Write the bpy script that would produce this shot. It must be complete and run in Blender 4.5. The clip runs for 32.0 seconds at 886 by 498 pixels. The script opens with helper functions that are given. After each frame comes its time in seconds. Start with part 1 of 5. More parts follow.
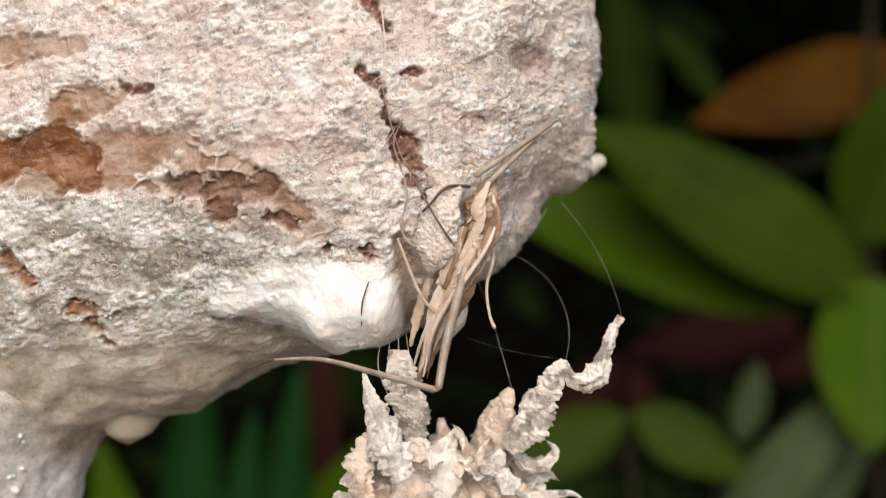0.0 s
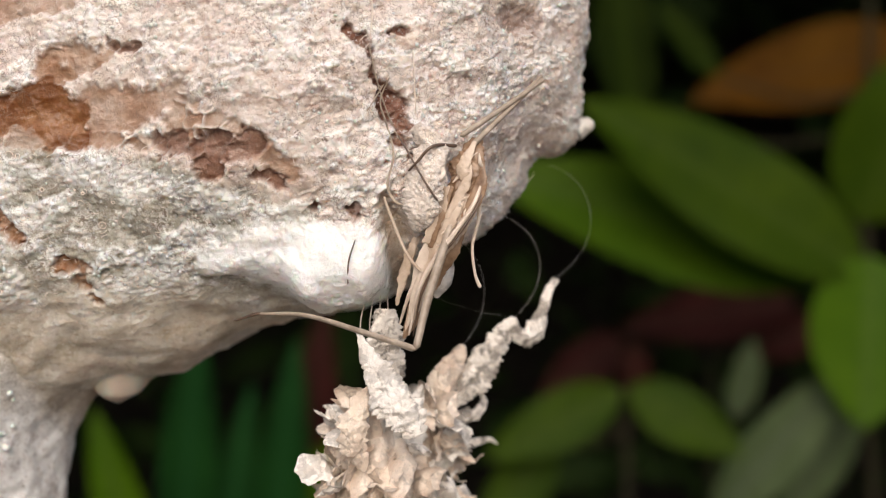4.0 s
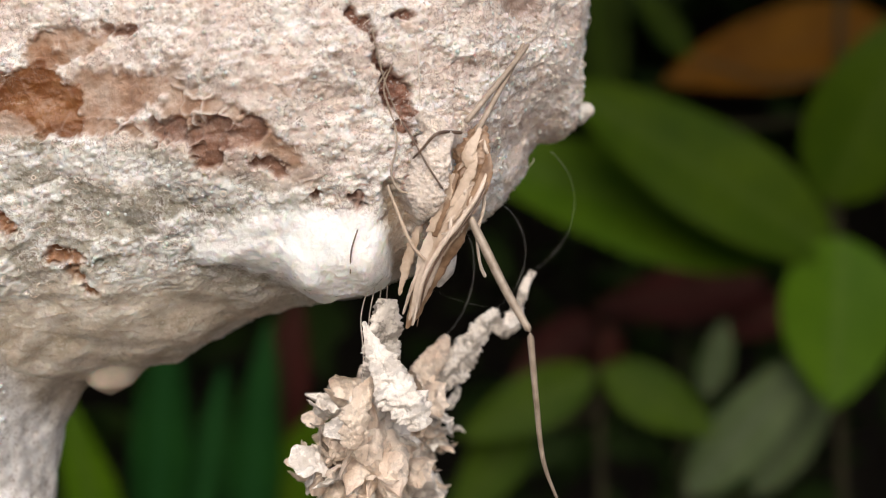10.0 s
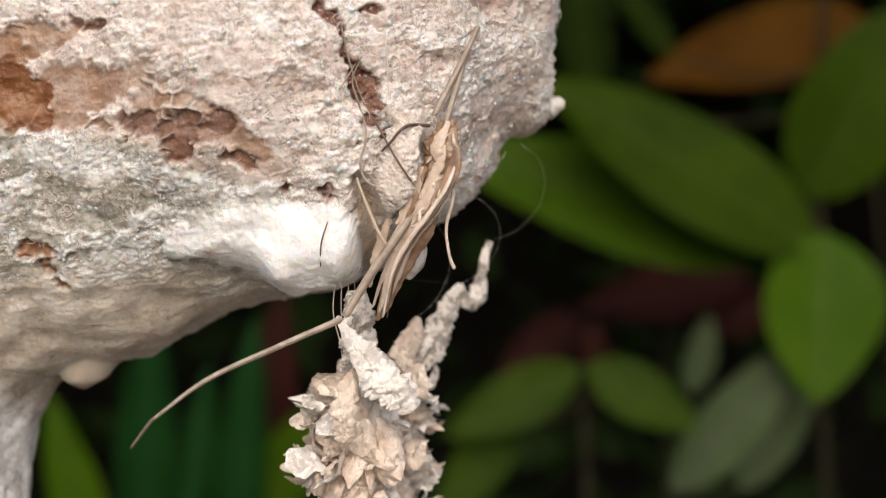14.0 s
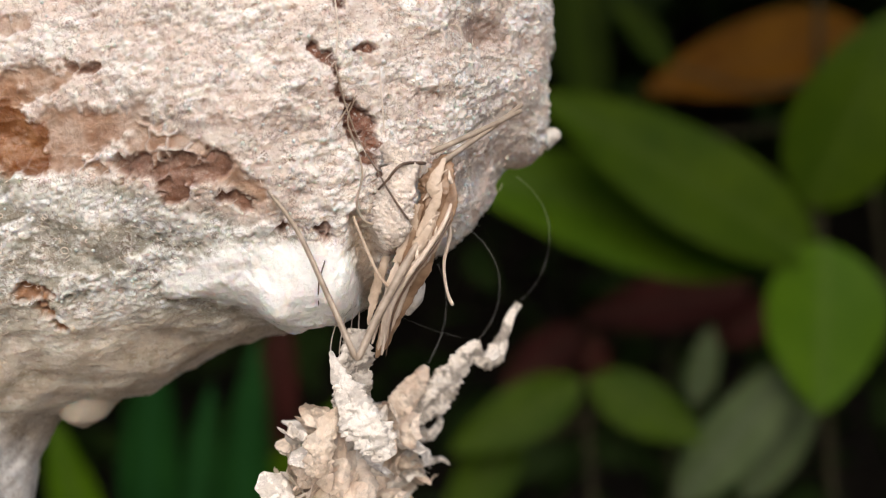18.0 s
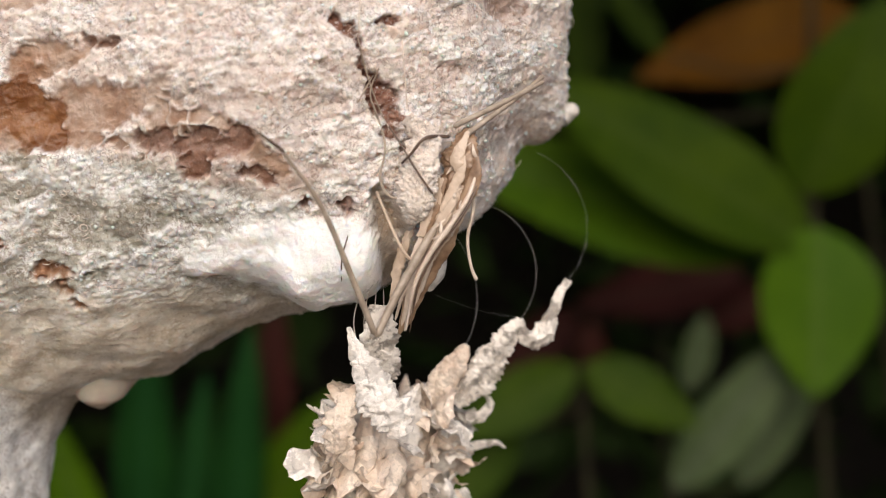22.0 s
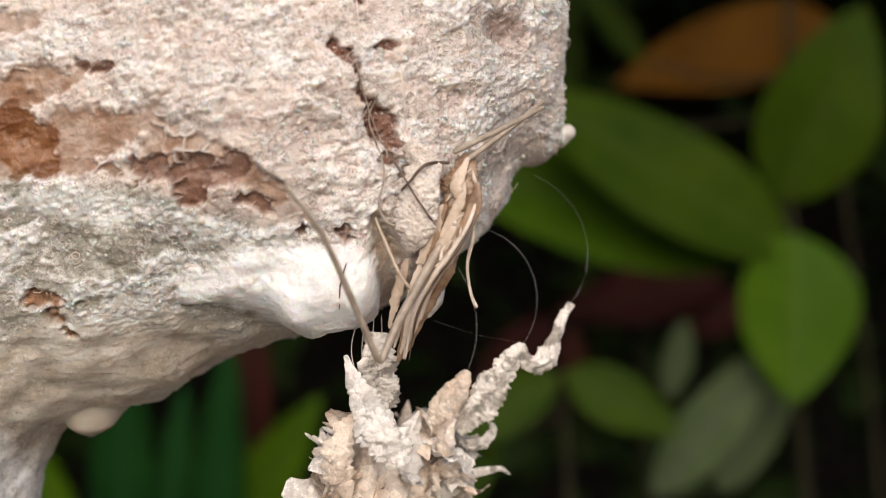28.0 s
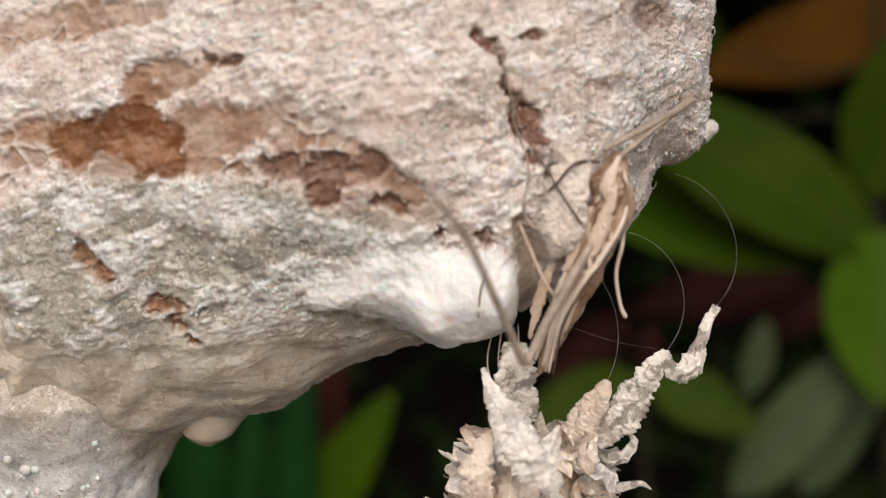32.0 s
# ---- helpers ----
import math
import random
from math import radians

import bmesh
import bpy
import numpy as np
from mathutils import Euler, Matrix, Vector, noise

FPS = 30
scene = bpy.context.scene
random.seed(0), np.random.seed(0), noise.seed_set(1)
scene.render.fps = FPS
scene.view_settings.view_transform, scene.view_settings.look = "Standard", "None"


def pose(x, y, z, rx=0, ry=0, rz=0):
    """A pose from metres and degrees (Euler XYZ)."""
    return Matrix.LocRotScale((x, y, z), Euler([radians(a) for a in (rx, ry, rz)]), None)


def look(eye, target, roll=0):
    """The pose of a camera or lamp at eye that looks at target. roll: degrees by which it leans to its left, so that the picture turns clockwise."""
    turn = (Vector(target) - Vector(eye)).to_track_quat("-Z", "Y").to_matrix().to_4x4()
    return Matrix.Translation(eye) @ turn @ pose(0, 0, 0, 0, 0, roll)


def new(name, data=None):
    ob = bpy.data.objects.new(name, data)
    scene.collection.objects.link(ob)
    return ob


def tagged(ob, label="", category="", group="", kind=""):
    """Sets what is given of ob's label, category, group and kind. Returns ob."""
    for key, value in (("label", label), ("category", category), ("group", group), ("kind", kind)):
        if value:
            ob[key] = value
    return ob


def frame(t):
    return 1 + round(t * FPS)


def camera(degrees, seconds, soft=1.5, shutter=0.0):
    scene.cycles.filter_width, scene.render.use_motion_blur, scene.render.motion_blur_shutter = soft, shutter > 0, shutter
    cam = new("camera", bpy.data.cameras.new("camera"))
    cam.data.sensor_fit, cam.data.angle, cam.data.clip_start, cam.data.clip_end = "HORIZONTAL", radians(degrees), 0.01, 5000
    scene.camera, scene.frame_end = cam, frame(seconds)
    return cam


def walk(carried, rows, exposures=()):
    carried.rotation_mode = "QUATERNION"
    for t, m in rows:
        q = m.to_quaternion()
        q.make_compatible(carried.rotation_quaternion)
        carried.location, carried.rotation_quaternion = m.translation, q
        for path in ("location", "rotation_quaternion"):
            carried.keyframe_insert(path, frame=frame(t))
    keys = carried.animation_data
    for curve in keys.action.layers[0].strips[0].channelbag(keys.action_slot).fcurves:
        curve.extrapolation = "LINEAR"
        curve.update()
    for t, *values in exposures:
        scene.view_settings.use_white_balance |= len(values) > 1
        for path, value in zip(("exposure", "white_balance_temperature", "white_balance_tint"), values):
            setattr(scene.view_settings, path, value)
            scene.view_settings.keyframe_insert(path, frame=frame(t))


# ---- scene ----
MM = 0.001


def mm(x, y, z):
    """A point of the subject: millimetres from the subject's middle, 0.75 m above the ground."""
    return Vector((x * MM, y * MM, 0.75 + z * MM))


# ---- camera ----
cam = camera(45, 32.0, soft=1.0)
cam.data.dof.use_dof = True
cam.data.dof.focus_distance = 0.0578
cam.data.dof.aperture_fstop = 32
cam.data.dof.aperture_blades = 0
PATH = [
    (0, 1e-05, -0.06002, 0.75, 90, -0.01, 0.01), (0.5, 0.00099, -0.06001, 0.74905, 90.12, -0.23, 1.11),
    (1, 0.00099, -0.05984, 0.74848, 89.37, -0.19, 0.5), (1.5, 0.00091, -0.0599, 0.74813, 88.93, -0.13, -0.43),
    (2, 0.00057, -0.05994, 0.74823, 88.24, -0.2, -1.15), (2.5, 0.00041, -0.06019, 0.74791, 88.56, -0.2, -0.26),
    (3, 0.00043, -0.06017, 0.74811, 88.88, -0.27, -0.1), (3.5, 0.00079, -0.06046, 0.74852, 89.01, -0.34, 0.17),
    (5.5, -0.00043, -0.05966, 0.74976, 87.99, -0.38, -1.27), (6, -0.00079, -0.05953, 0.74951, 88.36, -0.34, -1.15),
    (6.5, -0.00061, -0.05944, 0.75002, 88.31, -0.38, -0.92), (7, -0.00108, -0.05907, 0.75003, 87.8, -0.36, -0.77),
    (7.5, -0.00116, -0.05939, 0.74962, 87.7, -0.39, -1.07), (8, -0.00145, -0.05921, 0.74929, 87.28, -0.36, -1.32),
    (8.5, -0.00141, -0.05936, 0.74959, 87.36, -0.37, -1.54), (9, -0.00161, -0.05924, 0.74934, 87.74, -0.32, -1.74),
    (9.5, -0.00104, -0.05933, 0.75029, 87.64, -0.44, -1.49), (10, -0.00119, -0.05929, 0.74939, 87.8, -0.25, -1.73),
    (10.5, -0.00038, -0.05959, 0.75024, 87.9, -0.39, -1.42), (11, -0.00107, -0.05943, 0.7494, 87.66, -0.29, -1.52),
    (11.5, -0.00069, -0.05967, 0.74901, 87.1, -0.27, -1.96), (12, -0.00068, -0.05954, 0.7486, 87.77, -0.21, -2.11),
    (12.5, -0.00058, -0.05938, 0.74968, 87.56, -0.24, -1.97), (13, 1e-05, -0.05964, 0.7498, 88, -0.24, -2.45),
    (13.5, -0.00015, -0.05985, 0.74988, 87.8, -0.23, -2.02), (14, -0.00025, -0.05979, 0.74907, 87.73, -0.04, -2.42),
    (14.5, -0.00023, -0.05992, 0.75008, 88.03, -0.18, -2.07), (16.5, -0.00033, -0.05993, 0.74972, 88.86, 0.77, -2.63),
    (17, -0.00075, -0.05954, 0.75049, 88.34, 0.65, -2.59), (17.5, -0.00054, -0.05975, 0.7496, 88.54, 0.89, -2.45),
    (18, -7e-05, -0.0597, 0.75038, 88.38, 0.88, -2.41), (18.5, -0.00044, -0.05955, 0.74956, 88.47, 1.07, -2.6),
    (19, 0.00061, -0.05997, 0.74974, 88.15, 1.08, -3.57), (19.5, 0.00044, -0.05953, 0.74956, 88.53, 1.22, -3.38),
    (20, -1e-05, -0.05997, 0.75016, 88.7, 1.18, -3.11), (20.5, -0.00123, -0.05971, 0.74959, 88.11, 1.2, -2.74),
    (21, -0.00096, -0.05965, 0.74977, 88.25, 1.2, -2.8), (21.5, -0.00129, -0.05957, 0.74975, 88.09, 1.16, -2.9),
    (22, -0.00183, -0.05921, 0.74958, 87.83, 1.27, -2.94), (22.5, -0.00181, -0.0589, 0.75059, 88.49, 1.2, -3.06),
    (23, -0.00196, -0.05919, 0.75041, 88.12, 1.3, -3.54), (23.5, -0.00195, -0.0592, 0.7505, 88.04, 1.31, -3.48),
    (24, -0.00255, -0.05894, 0.75, 87.83, 1.39, -3.13), (24.5, -0.00221, -0.05929, 0.75025, 87.68, 1.33, -3.83),
    (25, -0.00233, -0.05872, 0.75084, 88.15, 1.21, -3.76), (25.5, -0.00236, -0.0587, 0.75089, 88.07, 1.27, -3.44),
    (27.5, -0.00303, -0.0583, 0.75053, 88.11, 1.42, -4.16), (28, -0.00292, -0.05834, 0.75077, 88.04, 1.37, -4.16),
    (28.5, -0.00341, -0.05823, 0.75008, 87.74, 1.56, -4.07), (29, -0.00343, -0.05812, 0.74992, 87.79, 1.62, -3.97),
    (29.5, -0.00403, -0.05782, 0.74962, 87.55, 1.67, -3.88), (30, -0.00366, -0.05752, 0.75013, 87.73, 1.61, -4.11),
    (30.5, -0.00673, -0.05471, 0.75056, 88.23, 1.5, -1.6), (31, -0.00833, -0.05375, 0.7508, 87.69, 1.27, 0.57),
    (31.5, -0.00721, -0.05426, 0.75134, 88.14, 1.34, -0.89), (32, -0.00658, -0.05439, 0.7513, 87.77, 1.26, -0.64),
]

walk(cam, [(row[0], pose(*row[1:])) for row in PATH], exposures=[(0, 0.39, 6400, 11), (29.8, 0.37, 6400, 11), (31, 0.20, 6400, 11), (32, 0.20, 6400, 11)])

# ---- light ----
SUN_UP, SUN_ROUND = radians(33), radians(180)
world = bpy.data.worlds.new("sky")
scene.world = world
world.use_nodes = True
wt = world.node_tree
sky = wt.nodes.new("ShaderNodeTexSky")
sky.sky_type = "NISHITA"
sky.sun_disc = False
sky.sun_elevation, sky.sun_rotation = SUN_UP, SUN_ROUND
sky.air_density, sky.dust_density, sky.ozone_density = 1.0, 4.0, 1.0
wt.links.new(sky.outputs[0], wt.nodes["Background"].inputs[0])
wt.nodes["Background"].inputs[1].default_value = 0.10
sun_data = bpy.data.lights.new("sun", "SUN")
sun_data.energy, sun_data.angle, sun_data.color = 1.5, radians(55), (1.0, 0.93, 0.86)
sun = new("sun", sun_data)
sun_way = Vector((math.sin(SUN_ROUND) * math.cos(SUN_UP), math.cos(SUN_ROUND) * math.cos(SUN_UP), math.sin(SUN_UP)))
sun.matrix_world = look(sun_way * 3 + Vector((0, 0, 0.75)), (0, 0, 0.75))


# ---- materials ----
class Nodes:
    """A small writer of node materials."""

    def __init__(self, name):
        self.mat = bpy.data.materials.new(name)
        self.mat.use_nodes = True
        self.tree = self.mat.node_tree
        self.bsdf = self.tree.nodes["Principled BSDF"]
        self.co = self.add("ShaderNodeTexCoord").outputs["Object"]

    def add(self, kind, **values):
        node = self.tree.nodes.new(kind)
        for key, value in values.items():
            node.inputs[key].default_value = value
        return node

    def link(self, a, b):
        self.tree.links.new(a, b)

    def noise(self, scale, detail=4, rough=0.6, kind="noise"):
        if kind == "noise":
            n = self.add("ShaderNodeTexNoise", Scale=scale, Detail=detail, Roughness=rough)
            out = n.outputs["Fac"]
        else:
            n = self.add("ShaderNodeTexVoronoi", Scale=scale)
            n.feature = kind
            out = n.outputs["Distance"]
        self.link(self.co, n.inputs["Vector"])
        return out

    def ramp(self, fac, *stops):
        n = self.add("ShaderNodeValToRGB")
        while len(n.color_ramp.elements) < len(stops):
            n.color_ramp.elements.new(0.5)
        for e, (at, c) in zip(n.color_ramp.elements, stops):
            e.position = at
            e.color = (*c, 1) if isinstance(c, tuple) else (c, c, c, 1)
        self.link(fac, n.inputs[0])
        return n.outputs[0]

    def mix(self, fac, a, b, how="MIX"):
        n = self.add("ShaderNodeMix")
        n.data_type, n.blend_type = "RGBA", how
        for i, v in ((0, fac), (6, a), (7, b)):
            if isinstance(v, (int, float)):
                n.inputs[i].default_value = v
            elif isinstance(v, tuple):
                n.inputs[i].default_value = (*v, 1)
            else:
                self.link(v, n.inputs[i])
        return n.outputs[2]

    def math(self, how, a, b):
        n = self.add("ShaderNodeMath")
        n.operation = how
        for i, v in ((0, a), (1, b)):
            if isinstance(v, (int, float)):
                n.inputs[i].default_value = v
            else:
                self.link(v, n.inputs[i])
        return n.outputs[0]

    def bump(self, height, strength, distance):
        n = self.add("ShaderNodeBump", Strength=strength, Distance=distance)
        self.link(height, n.inputs["Height"])
        self.link(n.outputs[0], self.bsdf.inputs["Normal"])

    def done(self, colour, rough=0.6, **values):
        for key, v in (("Base Color", colour), ("Roughness", rough)):
            if isinstance(v, (int, float)):
                self.bsdf.inputs[key].default_value = v
            elif isinstance(v, tuple):
                self.bsdf.inputs[key].default_value = (*v, 1)
            else:
                self.link(v, self.bsdf.inputs[key])
        for key, v in values.items():
            self.bsdf.inputs[key.replace("_", " ")].default_value = v
        return self.mat


def foam_material(name="dried_foam", masks=True, tint=(0.80, 0.79, 0.78), collar=0.0):
    n = Nodes(name)
    big, mid, fine = n.noise(300, 6, 0.6), n.noise(1000, 6, 0.7), n.noise(3800, 5, 0.7)
    pink = n.ramp(mid, (0.30, (0.53, 0.425, 0.37)), (0.45, (0.675, 0.58, 0.525)), (0.64, (0.77, 0.695, 0.645)))
    pale = n.ramp(mid, (0.30, (0.57, 0.495, 0.46)), (0.44, (0.75, 0.69, 0.65)), (0.60, (0.85, 0.81, 0.78)))
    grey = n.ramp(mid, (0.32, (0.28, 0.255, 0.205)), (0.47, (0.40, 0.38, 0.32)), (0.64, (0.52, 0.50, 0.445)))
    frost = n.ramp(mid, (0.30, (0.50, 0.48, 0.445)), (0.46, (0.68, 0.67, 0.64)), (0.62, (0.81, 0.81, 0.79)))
    cream = n.mix(n.ramp(big, (0.45, 0.0), (0.60, 1.0)), pink, pale)
    if not masks:
        cream = n.ramp(mid, (0.3, tuple(0.62 * c for c in tint)), (0.6, tint))
        grey = cream
        if collar:
            # tan towards the top of the coat, to blend it into the nest
            sep = n.add("ShaderNodeSeparateXYZ")
            n.link(n.co, sep.inputs[0])
            height = n.math("ADD", n.math("MULTIPLY", n.math("SUBTRACT", sep.outputs["Z"], collar), 180.0), n.math("MULTIPLY", big, 1.2))
            # the right flank's shade is painted in with the same tan
            height = n.math("ADD", height, n.math("MAXIMUM", n.math("MULTIPLY", n.math("ADD", sep.outputs["X"], 0.0248), 420.0), 0.0))
            cream = grey = n.mix(n.ramp(height, (0.25, 0.0), (0.85, 1.0)), cream, n.ramp(mid, (0.32, (0.34, 0.29, 0.225)), (0.64, (0.56, 0.505, 0.43))))
    base = n.mix(n.ramp(big, (0.42, 0.0), (0.58, 1.0)), cream, grey)
    if masks:
        att = n.add("ShaderNodeAttribute")
        att.attribute_name = "zones"
        sep = n.add("ShaderNodeSeparateColor")
        n.link(att.outputs["Color"], sep.inputs[0])
        att2 = n.add("ShaderNodeAttribute")
        att2.attribute_name = "tones"
        sep2 = n.add("ShaderNodeSeparateColor")
        n.link(att2.outputs["Color"], sep2.inputs[0])
        froth = n.ramp(n.math("ADD", n.math("MULTIPLY", sep2.outputs[2], 0.62), n.math("MULTIPLY", mid, 0.5)), (0.40, 0.0), (0.66, 1.0))
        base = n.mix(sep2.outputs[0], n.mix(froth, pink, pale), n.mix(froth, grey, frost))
        base = n.mix(sep2.outputs[1], base, n.ramp(n.noise(520, 6, 0.68), (0.32, (0.36, 0.305, 0.23)), (0.46, (0.52, 0.455, 0.37)), (0.58, (0.64, 0.58, 0.495)), (0.70, (0.76, 0.72, 0.66))))
        base = n.mix(sep.outputs[1], base, n.ramp(mid, (0.27, (0.70, 0.70, 0.69)), (0.42, (0.92, 0.92, 0.915))))
        amber = n.ramp(n.math("ADD", n.math("MULTIPLY", n.noise(420, 4, 0.55), 0.8), n.math("MULTIPLY", n.math("SUBTRACT", 0.85, att.outputs["Alpha"]), 0.17)), (0.33, (0.185, 0.070, 0.022)), (0.45, (0.30, 0.142, 0.062)), (0.56, (0.375, 0.24, 0.162)), (0.68, (0.47, 0.36, 0.29)))
        base = n.mix(sep.outputs[0], base, amber)
        base = n.mix(sep.outputs[2], base, n.ramp(mid, (0.34, (0.085, 0.030, 0.018)), (0.48, (0.20, 0.087, 0.055)), (0.68, (0.40, 0.25, 0.19))))
    speck = n.ramp(n.noise(2600, 6, 0.75), (0.38, (0.50, 0.43, 0.39)), (0.43, (1.0, 1.0, 1.0)))
    base = n.mix(n.math("MULTIPLY", 0.8, n.math("SUBTRACT", 1.0, n.math("MULTIPLY", n.math("MAXIMUM", n.math("MULTIPLY", sep2.outputs[1], 0.5), n.math("MAXIMUM", sep.outputs[0], sep.outputs[1])), 0.75))) if masks else 0.6, base, speck, "MULTIPLY")
    # thin outlines of small bubbles, in patches
    stray = n.add("ShaderNodeTexNoise", Scale=1500.0, Detail=3.0)
    n.link(n.co, stray.inputs["Vector"])
    off = n.add("ShaderNodeVectorMath")
    off.operation = "SCALE"
    n.link(stray.outputs["Color"], off.inputs[0])
    off.inputs["Scale"].default_value = 0.0017
    moved = n.add("ShaderNodeVectorMath")
    n.link(n.co, moved.inputs[0])
    n.link(off.outputs[0], moved.inputs[1])
    vor = n.add("ShaderNodeTexVoronoi", Scale=2300.0)
    vor.feature = "DISTANCE_TO_EDGE"
    n.link(moved.outputs[0], vor.inputs["Vector"])
    lines = n.ramp(vor.outputs["Distance"], (0.0, 1.0), (0.08, 0.0))
    lines = n.math("MULTIPLY", lines, n.ramp(n.noise(520, 4, 0.7), (0.46, 0.0), (0.54, 0.75)))
    if masks:
        still = n.math("MAXIMUM", n.math("MAXIMUM", sep.outputs[1], sep.outputs[0]), sep2.outputs[1])
        lines = n.math("MULTIPLY", lines, n.math("SUBTRACT", 1.0, still))
    base = n.mix(lines, base, (0.25, 0.20, 0.17))
    # shading of burst bubbles painted in: dark crescents and pale rims
    ring = n.add("ShaderNodeTexVoronoi", Scale=1900.0)
    n.link(moved.outputs[0], ring.inputs["Vector"])
    arcs = n.ramp(n.noise(1300, 3, 0.6), (0.52, 0.0), (0.57, 1.0))
    where = n.ramp(n.noise(330, 4, 0.6), (0.42, 0.15), (0.60, 0.8))
    if masks:
        where = n.math("MULTIPLY", where, n.math("SUBTRACT", 1.0, n.math("MAXIMUM", n.math("MULTIPLY", still, 0.8), sep.outputs[2])))
    arcs = n.math("MULTIPLY", arcs, where)
    band = n.ramp(ring.outputs["Distance"], (0.27, 0.0), (0.32, 1.0), (0.40, 1.0), (0.46, 0.0))
    rims = n.ramp(ring.outputs["Distance"], (0.44, 0.0), (0.50, 1.0), (0.58, 1.0), (0.64, 0.0))
    base = n.mix(n.math("MULTIPLY", rims, n.math("MULTIPLY", arcs, 0.6)), base, (0.90, 0.88, 0.86))
    base = n.mix(n.math("MULTIPLY", band, arcs), base, (0.24, 0.185, 0.155))
    # small white glints painted into the base colour
    glint = n.ramp(n.noise(3300, 5, 0.7), (0.57, 0.0), (0.61, 0.4))
    if masks:
        glint = n.math("MULTIPLY", glint, n.math("SUBTRACT", 1.0, n.math("MAXIMUM", sep.outputs[0], n.math("MULTIPLY", sep2.outputs[1], 0.45))))
    base = n.mix(glint, base, (0.93, 0.92, 0.91))
    n.bump(n.mix(0.5, fine, vor.outputs["Distance"]), 0.7, 0.00016)
    rough = n.ramp(n.noise(1400, 3), (0.35, 0.22), (0.6, 0.66))
    if masks:
        rough = n.mix(n.math("MULTIPLY", sep.outputs[0], 0.7), rough, (0.2, 0.2, 0.2))
    m = n.done(base, rough, Subsurface_Weight=0.5 if masks else 0.12, Subsurface_Scale=0.0009, IOR=1.4)
    n.bsdf.inputs["Subsurface Radius"].default_value = (1.0, 0.7, 0.5)
    return m


def simple_material(name, dark, light, scale, rough=0.55, bump=0.3, depth=0.0001, vary=0.0, thin=0.0, **values):
    n = Nodes(name)
    fac = n.noise(scale, 5, 0.65)
    col = n.ramp(fac, (0.3, dark), (0.7, light))
    if vary:
        col = n.mix(n.ramp(n.noise(420, 4), (0.50, 0.0), (0.66, 0.6)), col, (0.55, 0.39, 0.29))
        info = n.add("ShaderNodeObjectInfo")
        col = n.mix(vary, col, n.ramp(info.outputs["Random"], (0.0, (0.84, 0.77, 0.68)), (0.5, (1.0, 0.97, 0.93)), (1.0, (1.08, 1.08, 1.08))), "MULTIPLY")
    if thin:
        crease = n.math("ABSOLUTE", n.math("SUBTRACT", n.noise(1500, 4, 0.6), 0.5), 0.0)
        # shade painted into the creases: darker colour where the bump dips
        col = n.mix(n.ramp(crease, (0.0, 0.3), (0.03, 0.0)), col, tuple(0.55 * c for c in dark))
        n.bump(n.math("ADD", n.math("MULTIPLY", crease, 2.0), n.math("MULTIPLY", n.noise(4200, 3), 0.6)), 0.7, 0.00015)
    else:
        n.bump(n.noise(scale * 3, 4), bump, depth)
    if thin:
        n.link(n.ramp(n.noise(900, 4, 0.6), (0.44, 1.0 - thin), (0.50, 1.0)), n.bsdf.inputs["Alpha"])
    return n.done(col, rough, **values)


def leaf_material(name, dark, light, vein, rough=0.42):
    n = Nodes(name)
    sep = n.add("ShaderNodeSeparateXYZ")
    n.link(n.co, sep.inputs[0])
    col = n.ramp(n.noise(28, 4), (0.3, dark), (0.7, light))
    rib = n.ramp(n.math("ABSOLUTE", sep.outputs["Y"], 0.0), (0.0, 1.0), (0.0022, 0.0))
    col = n.mix(rib, col, vein)
    spots = n.ramp(n.noise(160, 3), (0.55, 0.0), (0.72, 0.5))
    col = n.mix(spots, col, tuple(c * 0.6 for c in dark))
    n.bump(n.noise(90, 4), 0.3, 0.0006)
    m = n.done(col, rough, Specular_IOR_Level=0.03 if rough > 0.58 else 0.05)
    return m


FOAM = foam_material()
STEM_FOAM = foam_material("stem_foam", masks=False, collar=0.7395)
CREAM_FOAM = foam_material("cream_foam", masks=False, tint=(0.86, 0.75, 0.66))
DROP = simple_material("hard_foam_drop", (0.35, 0.30, 0.24), (0.50, 0.445, 0.37), 500, 0.4, 0.3, 0.0002, Subsurface_Weight=0.3, Subsurface_Scale=0.002)
WET = simple_material("wet_bubble", (0.58, 0.57, 0.55), (0.74, 0.73, 0.71), 500, 0.08, 0.1, 0.0001, Subsurface_Weight=0.3, Subsurface_Scale=0.001)
HUSK = simple_material("dry_husk", (0.72, 0.595, 0.485), (0.90, 0.81, 0.715), 1000, 0.36, 0.7, 0.00018, vary=0.4, thin=0.3)
HUSK_WHITE = simple_material("white_husk", (0.68, 0.61, 0.54), (0.88, 0.84, 0.79), 1000, 0.36, 0.7, 0.00018, thin=0.35)
FILM = simple_material("thin_skin", (0.58, 0.51, 0.44), (0.88, 0.83, 0.77), 900, 0.3, 0.7, 0.00018, thin=0.62)
FIBRE = simple_material("foam_fibre", (0.60, 0.50, 0.42), (0.82, 0.74, 0.66), 700, 0.45, 0.1)
STRAW = simple_material("straw_cuticle", (0.42, 0.31, 0.225), (0.68, 0.555, 0.445), 800, 0.38, 0.3, 0.00005)
PALE = simple_material("pale_cuticle", (0.52, 0.41, 0.32), (0.78, 0.67, 0.57), 900, 0.38, 0.2, 0.00005)
LEGSKIN = simple_material("leg_cuticle", (0.24, 0.185, 0.135), (0.46, 0.38, 0.305), 1200, 0.38, 0.2, 0.00004)
TAN = simple_material("tan_cuticle", (0.40, 0.29, 0.205), (0.70, 0.57, 0.455), 900, 0.4, 0.5, 0.0001)
